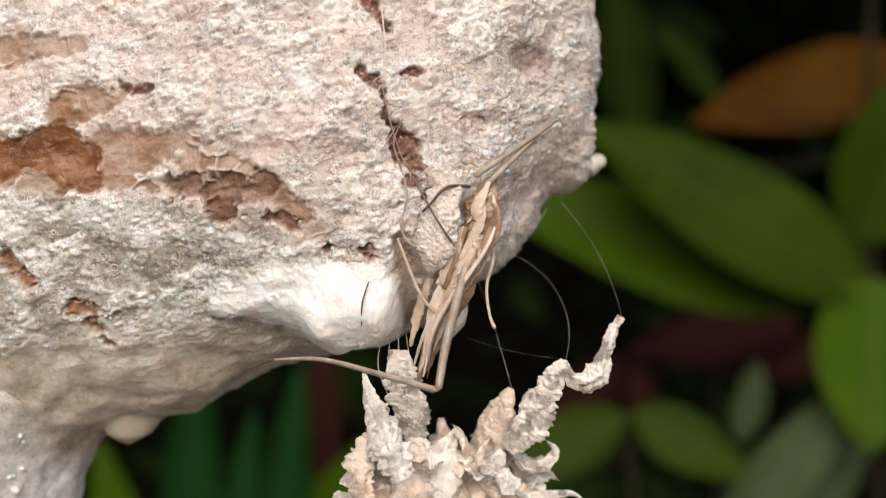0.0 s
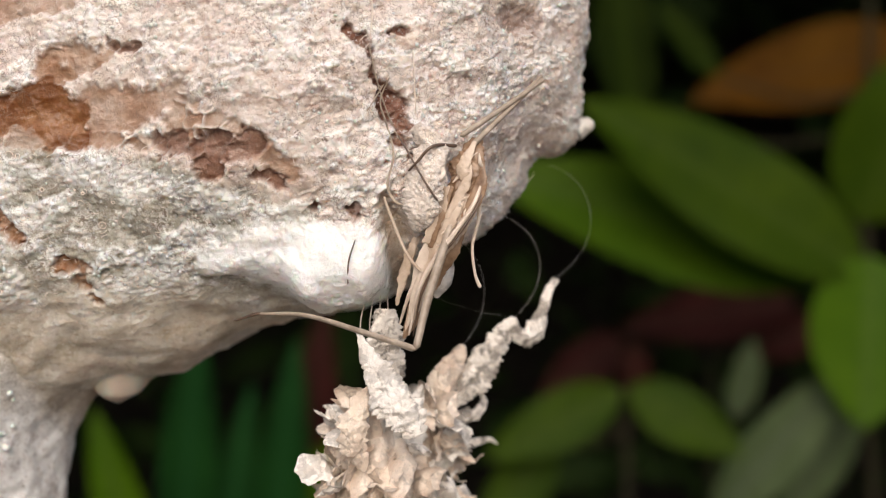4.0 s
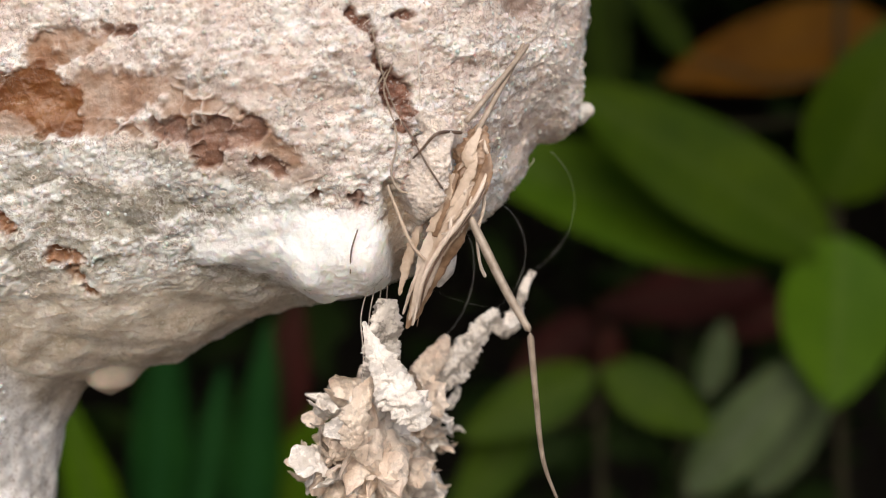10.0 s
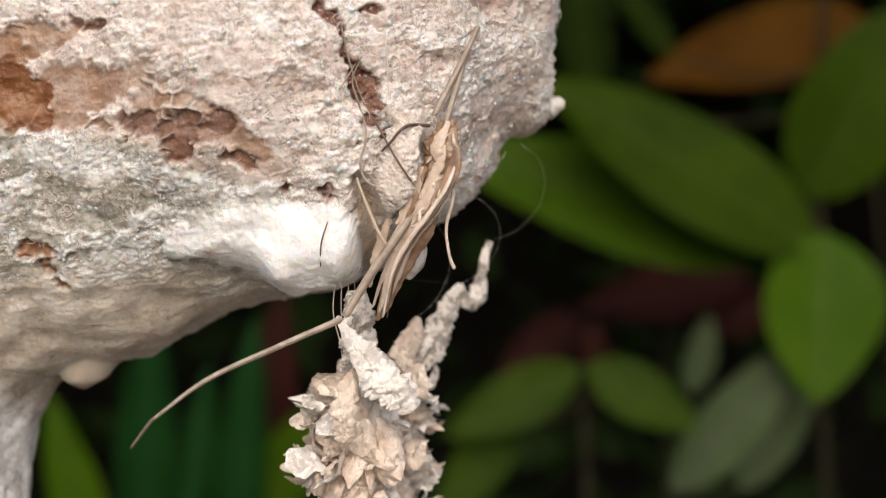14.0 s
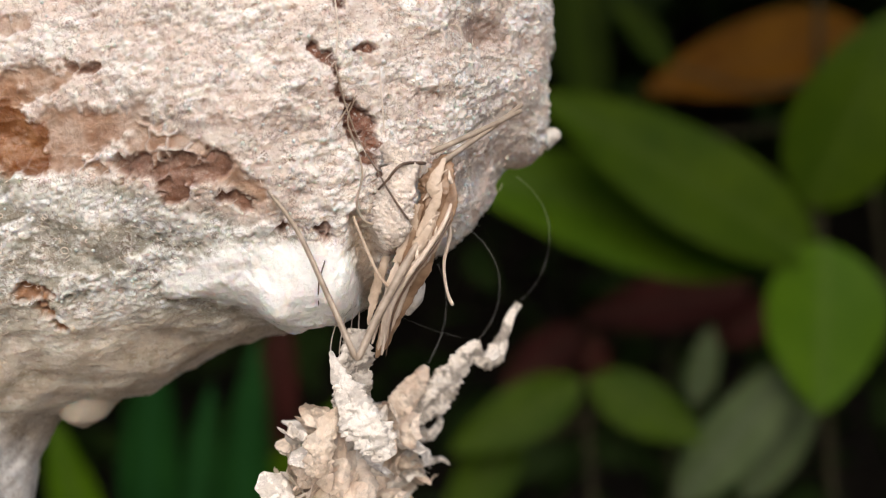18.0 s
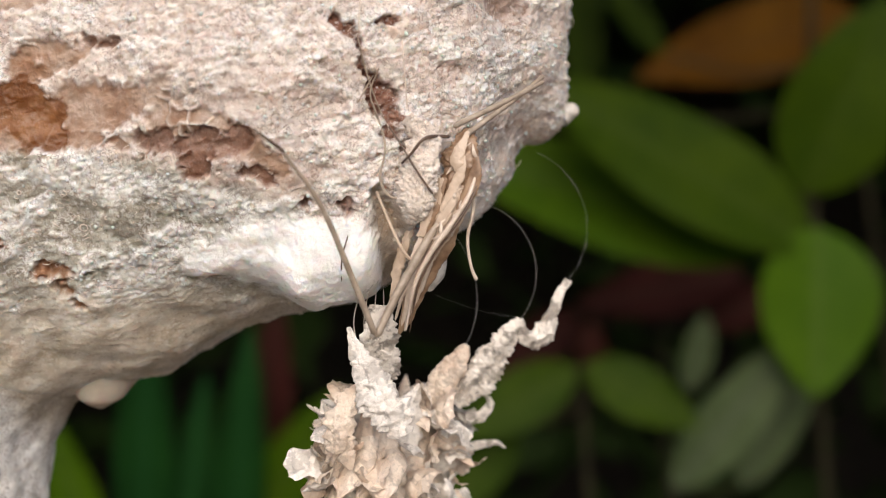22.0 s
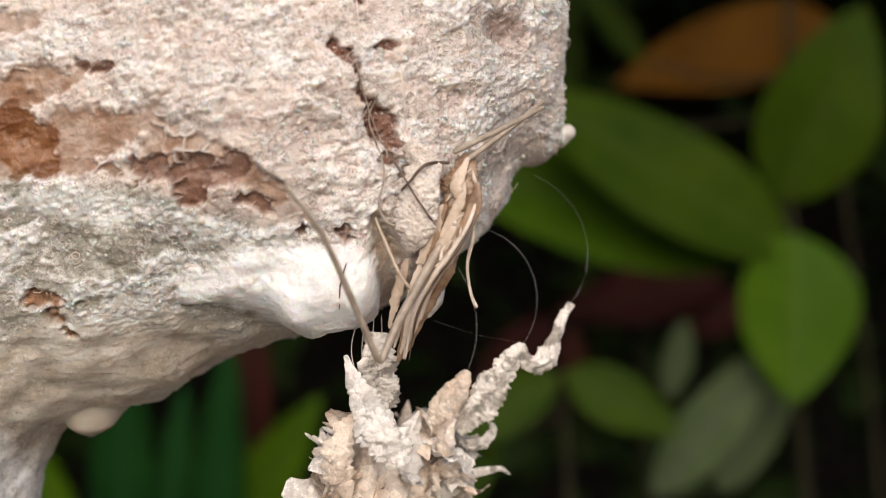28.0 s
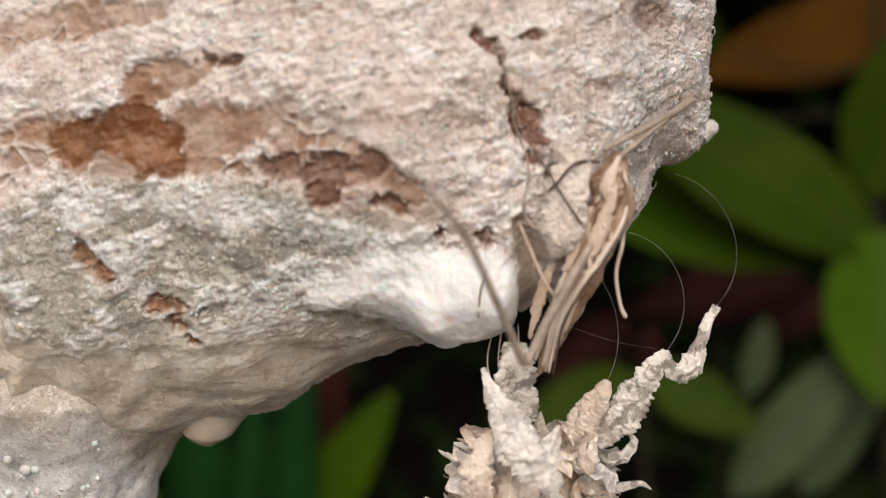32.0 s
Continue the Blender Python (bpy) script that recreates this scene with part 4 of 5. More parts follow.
def skin_bunch():
    rng = np.random.default_rng(23)
    top = tagged(new("shed_skin_bunch"), "hanging bunch of crumpled cream shed nymph skins on silk threads", "shed skins")
    husks = [husk_shape("shed_skin", rng.uniform(2.6, 4.4), rng.uniform(1.7, 2.7), HUSK if k % 3 else HUSK_WHITE, 60 + k, rng.uniform(-0.15, 0.35), 0.42) for k in range(16)]
    flakes = [flake_shape("skin_scrap", rng.uniform(1.8, 3.2), rng.uniform(1.5, 2.6), HUSK if k % 2 else HUSK_WHITE, 90 + k, rng.uniform(0.5, 1.2)) for k in range(10)]

    def put(me, at, way, face, size=1.0):
        m = aim(Vector(at) * MM, way, face) @ Matrix.Scale(size, 4)
        return part(me.name.split(".")[0], me, top, m=m)

    # the bunch is a flattened mass: half widths along and across it by height
    tilt, mid = radians(17), Vector((3.3, 2.6, 0))

    def spot(z, g, ring):
        wide = np.interp(z, [-24, -20, -13, -8, -5.4, -4.2], [3.0, 4.4, 4.9, 5.1, 4.5, 2.6])
        x, y = wide * ring * math.cos(g), 0.54 * wide * ring * math.sin(g)
        return Vector((mid.x + x * math.cos(tilt) - y * math.sin(tilt), mid.y + x * math.sin(tilt) + y * math.cos(tilt), z))

    # the packed middle of the bunch
    v, f = tube([(0, 0, -5.2), (0, 0, -7), (0, 0, -13), (0, 0, -19), (0, 0, -23.5)], [1.4, 3.2, 3.9, 3.6, 2.0], 150, 110, 1.0, 0.28, 41, 1.1)
    q = v * np.array([1, 0.54, 1])
    v = np.stack([mid.x + q[:, 0] * math.cos(tilt) - q[:, 1] * math.sin(tilt), mid.y + q[:, 0] * math.sin(tilt) + q[:, 1] * math.cos(tilt), q[:, 2]], -1)
    part("packed_skin", mesh_of("packed_skin", v * MM, f, HUSK), top, "packed crumpled cream skins")
    # the crowded body of the bunch
    for k in range(130):
        z = -5.2 - 18.5 * (k + rng.uniform(0, 1)) / 130
        g = rng.uniform(0, 2 * np.pi)
        at = spot(z, g, rng.uniform(0.62, 0.88))
        out = (at - Vector((mid.x, mid.y, z))).normalized()
        way = out * rng.uniform(0.1, 0.7) + Vector((0, 0, rng.choice((-1.0, 0.8)) * rng.uniform(0.5, 1.2))) + Vector(rng.normal(size=3)) * 0.35
        a = at - way.normalized() * 1.5
        put(husks[rng.integers(16)], a, way, out + Vector(rng.normal(size=3)) * 0.5, rng.uniform(0.75, 1.15))
    for k in range(120):
        z = -4.6 - (5.5 if k % 2 else 18) * rng.uniform()
        at = spot(z, rng.uniform(0, 2 * np.pi), 0.9)
        out = (at - Vector((mid.x, mid.y, z))).normalized()
        way = out * 0.6 + Vector((0, 0, rng.uniform(-0.8, 0.9))) + Vector(rng.normal(size=3)) * 0.4
        put(flakes[rng.integers(10)], at, way, out + Vector(rng.normal(size=3)) * 0.6, rng.uniform(0.55, 1.05))

    def shaped(name, pts, radii, material, label, seed, flat=0.65, rough=0.5):
        """A long crinkled skin with lengthwise folds along a line."""
        n, m = 120, 64
        v, f = tube(np.array(pts) * np.array([0.97, -0.97, 0.97]), np.array(radii) * 0.95, n, m, flat * 0.75, rough * 0.08, seed, 2.6)
        axis = np.repeat(v.reshape(n, m, 3).mean(1), m, 0)
        aa, uu = np.tile(np.linspace(0, 2 * np.pi, m, endpoint=False), n), np.repeat(np.linspace(0, 1, n), m)
        k = 1 + rough * (0.30 * np.sin(3 * aa + seed + 4 * uu) + 0.8 * (np.abs(fbm(v * 0.9 + seed, 2, seed + 2)) - 0.2) + 0.22 * fbm(v * 2.6, 2, seed + 6) + 0.34 * fbm(v * 5.5, 2, seed + 7) - 0.2 * (1 - np.abs(fbm(v * 1.9, 2, seed + 9))) ** 6)
        v = axis + (v - axis) * k[:, None]
        return part(name, mesh_of(name, v * MM, f, material), top, label)

    shaped("upright_skin", [(7.0, -2.0, -5.6), (8.2, -1.2, -3.6), (9.3, -0.4, -1.4), (10.15, 0, 0.05)], [0.5, 1.0, 0.9, 0.65, 0.22], FILM, "tall thin grey-cream skin", 3, 0.55, 0.8)
    shaped("skin_tail", [(10.1, 0, 0.1), (10.5, 0, -0.9), (11.3, 0, -1.15), (12.1, 0, -0.6), (12.5, 0, 0.6), (12.95, 0, 1.8), (13.4, 0, 2.62)], [0.12, 0.42, 0.62, 0.6, 0.34, 0.28, 0.24], FILM, "white bent tail of a skin", 4, 0.8, 0.9)
    shaped("upright_skin", [(5.6, -2.2, -6.0), (6.0, -1.8, -4.4), (6.6, -1.4, -3.0), (7.1, -1.2, -1.7)], [0.6, 0.95, 0.8, 0.22], HUSK, "pinkish cream skin", 5)
    shaped("upright_skin", [(0.9, 3.6, -6.2), (0.3, 3.0, -4.9), (-0.5, 1.8, -3.2), (-1.15, 0.9, -1.7), (-1.5, 0.5, -0.55)], [0.4, 0.95, 1.1, 0.66, 0.26, 0.14], HUSK_WHITE, "white pointed skin", 6, 0.45, 0.95)
    shaped("side_skin", [(-0.4, 0.6, -3.6), (-1.3, 0.8, -5.0), (-1.7, 0.9, -6.8), (-0.9, 0.9, -8.6)], [0.15, 0.6, 0.85, 0.75, 0.15], HUSK, "broad cream ear-shaped skin", 16, 0.45, 0.75)
    shaped("neck_skin", [(0.4, 0.2, 0.7), (0.6, -0.2, -1.2), (1.3, -0.8, -3.0), (1.6, -1.6, -5.2)], [0.45, 0.85, 1.0, 0.95, 0.5], FILM, "thin cream skin at the neck", 7, 0.42, 0.9)
    shaped("upright_skin", [(3.3, -4.2, -7.0), (3.1, -4.2, -5.6), (2.9, -4.1, -3.9)], [0.8, 0.75, 0.18], HUSK, "small pointed cream skin", 8)
    shaped("skin_curl", [(8.2, -3.0, -8.6), (9.6, -3.0, -8.4), (10.8, -3.0, -8.3), (11.6, -3.0, -8.7)], [0.35, 0.32, 0.2, 0.03], FILM, "thin curled tip of a skin", 9, 0.4)
    shaped("skin_curl", [(8.0, -2.4, -6.6), (9.2, -2.4, -6.4), (9.8, -2.4, -5.6), (9.3, -2.4, -5.0)], [0.45, 0.4, 0.25, 0.03], FILM, "thin curled tip of a skin", 10, 0.4)
    for pts in ([(9.8, 0, 0.1), (7.0, 0.4, 0.5), (4.2, 0.8, 1.3)],):
        v, f = tube(pts, [0.0025, 0.0025], 24, 5)
        part("silk_strand", mesh_of("silk_strand", v * MM, f, SILK), top, "very fine silk strand")
    # fine threads that hold the neck
    for k in range(4):
        x = -0.9 + 0.62 * k
        v, f = tube([(x * 0.7 + 0.2, 0.4, 1.6), (x + 0.2, 0.6, -0.4), (x * 0.8 + 0.8, 1.0 + 0.2 * (k % 3), -2.6), (1.0 + 0.3 * x, 1.6, -5.0)], [0.025, 0.035, 0.02], 24, 5)
        part("neck_thread", mesh_of("neck_thread", v * MM, f, FIBRE), top)
    return top


bunch = skin_bunch()

# silk threads: anchor on the nest, point of the bunch, length, radius, side to which the slack hangs
THREADS = [
    ((7.3, 6.2, 2.9), (12.97, 0.0, 2.54), 9.6, 0.0045, (0.9, 0.2, 0.1)),
    ((4.05, 3.8, -0.25), (9.85, 0.0, 0.1), 8.3, 0.0065, (1.0, 0.1, 0.2)),
    ((2.25, 4.6, -2.25), (6.9, 1.2, -1.65), 6.8, 0.008, (0.5, 0.3, 0.1)),
]
LINKS = 14


def silk_threads():
    """Each thread hangs as a chain of short stiff links."""
    made = []
    for a, b, length, r, side in THREADS:
        top = tagged(new("silk_thread"), "fine pale silk thread from the egg case to a skin", "silk thread", "silk threads")
        top.location = mm(*a)
        link = length * MM / LINKS
        v, f = tube([(-0.02 * link, 0, 0), (link * 0.5, 0, 0), (link * 1.02, 0, 0)], [r * MM] * 2, 4, 6, closed=False)
        me = mesh_of("link", v, f, SILK)
        made.append((top, [part("link", me, top) for k in range(LINKS)]))
    return made


def hang(a, b, length, side):
    """Points of a slack thread of that length from a to b, bowed to one side."""
    span = b - a
    c = min(span.length, length * 0.9995)
    x = span.normalized()
    y = (Vector(side) - x * x.dot(Vector(side))).normalized()
    lo, hi = 1e-4, 2.6
    for k in range(40):
        h = (lo + hi) / 2
        lo, hi = (h, hi) if math.sin(h) / h > c / length else (lo, h)
    r = length / (2 * h)
    out = []
    for k in range(LINKS + 1):
        w = -h + 2 * h * k / LINKS
        out.append(a + x * (c / 2 + r * math.sin(w)) + y * r * (math.cos(w) - math.cos(h)))
    return out


threads = silk_threads()

# ---- the long-legged insect on the nest ----
HIP = (1.43, -3.0, -0.07)
insect = tagged(new("long_legged_insect"), "straw-coloured slender long-legged insect clinging to the egg case", "insect")
insect.location = mm(*HIP)
HOME = np.array(HIP)


def bug_part(name, pts, radii, material, label="", n=36, sides=12, flat=1.0, rough=0.0, seed=1):
    v, f = tube([np.array(p) - HOME for p in pts], radii, n, sides, flat, rough, seed, 2.2)
    return part(name, mesh_of(name, v * MM, f, material), insect, label)


def insect_body():
    bug_part("abdomen", [(1.9, -2.5, 0.2), (1.0, -2.4, -2.0), (-0.2, -2.0, -4.3), (-1.0, -1.4, -6.3), (-1.4, -1.2, -7.2)], [0.5, 0.75, 0.6, 0.35, 0.08], AMBER, "brown tapering abdomen", 110, 48, 0.45, 0.16, 3)
    bug_part("abdomen_edge", [(1.2, -3.2, -0.6), (0.6, -3.1, -2.4), (-0.2, -2.6, -4.6), (-0.9, -1.9, -6.2), (-1.1, -1.6, -7.0)], [0.12, 0.16, 0.15, 0.10, 0.05], PALE, "cream side edge", 44, 8, 1, 0.3, 4)
    bug_part("abdomen_edge", [(0.5, -3.1, -0.8), (-0.3, -3.0, -2.8), (-1.1, -2.5, -4.8), (-1.6, -1.8, -6.4)], [0.12, 0.15, 0.13, 0.07], PALE, "cream side edge", 44, 8, 1, 0.3, 5)
    bug_part("wing_pad", [(0.2, -1.9, 0.2), (-0.7, -1.9, -1.6), (-1.4, -1.6, -3.6), (-1.8, -1.1, -5.4)], [0.1, 0.3, 0.3, 0.1], TAN, "thin tan folded sheath", 60, 24, 0.3, 0.7, 6)
    bug_part("thorax", [(2.6, -2.6, 3.8), (2.3, -2.9, 2.8), (2.0, -3.1, 1.7), (1.2, -3.1, 0.2), (0.4, -3.0, -1.4), (-0.3, -2.8, -2.6)], [0.3, 0.65, 0.8, 0.7, 0.5, 0.2], AMBER, "brown upper body", 110, 48, 0.4, 0.3, 7)
    bug_part("head", [(2.7, -2.4, 3.7), (2.0, -2.7, 3.0), (1.5, -2.8, 2.2), (1.4, -2.8, 1.6)], [0.2, 0.42, 0.46, 0.2], AMBER, "brown irregular head", 60, 28, 0.5, 0.55, 8)
    rng = np.random.default_rng(5)
    # torn pale strips over the brown upper body
    for k in range(7):
        side = (k / 6 - 0.5) * 1.6
        o = rng.normal(size=(5, 3)) * np.array([0.16, 0.07, 0.12])
        pts = np.array([(2.3 + side * 0.8, -3.3, 3.5 - abs(side)), (2.0 + side, -3.55, 2.3), (1.65 + side * 0.9, -3.65, 1.1), (0.9 + side * 0.7, -3.5, -0.4), (0.2 + side * 0.5, -3.3, -1.9)]) + o
        first = int(rng.integers(0, 3))
        bug_part("body_strip", pts[first:first + 3], np.array([0.08, 0.26, 0.30, 0.10]) * rng.uniform(0.7, 1.4), (TAN, STRAW, AMBER, TAN)[k % 4], "", 70, 28, 0.22, 0.3, 40 + k)
    # long flat sheath blades down the body
    for k in range(5):
        o = rng.normal(size=(5, 3)) * np.array([0.14, 0.06, 0.14])
        h = k * 0.9
        pts = [(2.6 - 0.2 * h, -3.0, 2.0 - 0.2 * h), (2.3 - 0.26 * h, -3.35, 0.4), (1.5 - 0.24 * h, -3.3, -1.0), (0.4 - 0.2 * h, -3.0, -3.0), (-0.95 - 0.1 * h, -2.2, -5.6 - 0.3 * h)]
        bug_part("sheath_blade", np.array(pts) + o, np.array([0.15, 0.42, 0.50, 0.40, 0.08]) * rng.uniform(0.7, 1.15), (TAN, STRAW, TAN, PALE)[k % 4], "", 90, 28, 0.16, 0.22, int(rng.integers(99)))
    # pale rim of the folded wing with a dark groove beside it
    rim = np.array([(2.9, -3.5, 1.6), (2.3, -3.9, 0.1), (1.3, -4.0, -1.4), (0.4, -3.8, -2.6), (-0.55, -3.3, -4.4), (-1.05, -2.7, -6.9)])
    bug_part("wing_rim", rim, [0.07, 0.13, 0.15, 0.14, 0.12, 0.05], PALE, "pale rim of the folded wing", 80, 12, 0.8, 0.25, 31)
    bug_part("wing_groove", rim + np.array([0.2, 0.06, -0.08]), [0.03, 0.07, 0.08, 0.08, 0.07, 0.03], DARKSKIN, "dark groove of the folded wing", 80, 8, 0.8, 0.3, 32)
    # short broken chips and shreds round the thorax
    for k in range(18):
        c = np.array([rng.normal(2.4, 0.5), -3.4 + rng.normal(0, 0.25), rng.uniform(-2.2, 2.8)])
        c[0] -= max(0.0, 2.0 - c[2]) * 0.38
        g = rng.normal(1.0, 0.45)
        w = np.array([math.cos(g), rng.normal(0, 0.25), math.sin(g)]) * rng.uniform(0.3, 0.7)
        b = rng.normal(size=3) * 0.12
        bug_part("straw_chip", [c - w, c + b, c + w], [0.03, rng.uniform(0.06, 0.16), 0.03], (PALE, STRAW, CREAM_FOAM, PALE)[k % 4], "", 22, 9, 0.5, 0.3, k)
    # pale flap of torn foam beside the body
    bug_part("torn_flap", [(x, skin(x, z, 0.7), z) for x, z in ((-0.8, 4.3), (0.1, 3.3), (-0.25, 1.6), (-0.45, -0.2), (-0.7, -1.2))], [0.4, 0.85, 1.1, 0.9, 0.3], CREAM_FOAM, "cream torn flap of foam", 140, 80, 0.4, 0.3, 12)

    # antennae
    bug_part("antenna", [(1.5, -3.6, 3.3), (0.2, -4.6, 3.2), (-0.6, -4.5, 2.4), (-1.1, -4.2, 1.9)], [0.10, 0.085, 0.06], DARKSKIN, "dark curved feeler")
    bug_part("antenna", [(0.5, -4.4, 0.3), (-0.3, -4.5, 1.5), (-1.1, -4.3, 2.9), (-1.7, -4.0, 3.9)], [0.06, 0.06, 0.05, 0.04], DARKSKIN, "dark curved feeler")
    # legs that stay still
    bug_part("hanging_leg", [(2.6, -2.4, 1.4), (2.7, -2.6, -0.4), (2.35, -2.6, -2.0), (2.5, -2.6, -3.5), (2.8, -2.6, -4.3)], [0.10, 0.11, 0.09, 0.08, 0.11], PALE, "pale slender hanging leg")
    bug_part("thin_leg", [(-0.2, -3.0, 0.4), (-1.6, -3.6, 0.2), (-2.2, -3.6, 1.2), (-1.9, -3.6, 3.0), (-2.6, -3.5, 5.4)], [0.07, 0.07, 0.06, 0.05], LEGSKIN, "thin crooked leg")
    bug_part("thin_leg", [(-0.4, -3.2, -3.4), (-1.2, -3.4, -2.4), (-2.2, -3.4, 0.0), (-2.4, -3.4, 0.6)], [0.09, 0.08, 0.05], STRAW, "thin crooked leg")


insect_body()


def leg_piece(name, length, radii, bow, material, label, foot=None):
    v, f = tube([(0, 0, 0), (length * 0.35, -bow * 0.6, 0), (length * 0.7, -bow, 0), (length, 0, 0)], radii, 40, 10, 0.8)
    ob = part(name, mesh_of(name, v * MM, f, material), insect, label)
    if foot:
        v, f = tube([(length * 0.985, -0.05, 0), (length * 1.01, 0.05, 0), (length + foot, 0.75, 0)], [0.09, 0.10, 0.06], 14, 8)
        part("foot", mesh_of("foot", v * MM, f, DARKSKIN), ob, "dark foot")
    return ob


femur = leg_piece("femur", 8.1, [0.22, 0.31, 0.29, 0.23], 0.12, LEGSKIN, "pale brown upper leg")
tibia = leg_piece("tibia", 10.9, [0.21, 0.19, 0.16, 0.09], 0.5, LEGSKIN, "pale brown lower leg", 1.5)
ROD_BASE = (1.63, -3.3, 3.7)
rods = [leg_piece("stretched_leg", 6.3, [0.20, 0.20, 0.16], 0.05, LEGSKIN, "stretched pale brown leg") for k in range(2)]


# ---- what moves ----
SWAY = [
    (0, 0, 0), (0.5, -3, 0.5), (1, 17.5, 1), (1.5, 14, 0), (2, 44, 6.5), (2.5, 41.5, 7),
    (3, 35.5, 3), (3.5, 36.5, -1), (5.5, 19.5, -3), (6, 20.5, -1.5), (6.5, 12, -3), (7, 13.5, -2.5),
    (7.5, 17.5, -3.5), (8, 18, -1.5), (8.5, 20, -3.5), (9, 32.5, 3), (9.3, 28, -2.5), (9.5, 55, 14.5),
    (10, 43.5, -5), (10.5, 33.5, -3.5), (11, 52.5, 6), (11.5, 43.5, 0), (12, 41, -4), (12.5, 56.5, 6.5),
    (13, 42.5, -0.5), (13.5, 44, 3.5), (14, 47, 4), (14.5, 33.5, -3.5), (16.5, 36, -2), (17, 39.5, -5),
    (17.5, 24, -5.5), (18, 38, -7), (18.5, 35, -4), (19, 29.5, -6.5), (19.5, 29, -7), (20, 28.5, -6),
    (20.5, 25.5, -4.5), (21, 25.5, -5), (21.5, 25, -4.5), (22, 24.5, -5.5), (22.5, 23.5, -5.5), (23, 25.5, -4.5),
    (23.5, 24, -4.5), (24, 24.5, -4), (24.5, 22.5, -6), (25, 22, -5.5), (25.5, 23, -5), (27.5, 21.5, -5),
    (28, 22, -5), (28.5, 22.5, -5), (29, 21.5, -5.5), (29.5, 21, -5), (30, 21.5, -4.5), (30.5, 20.5, -3.5),
    (31, 21.5, -3), (31.5, 21.5, -3.5), (32, 22, -3.5),
]

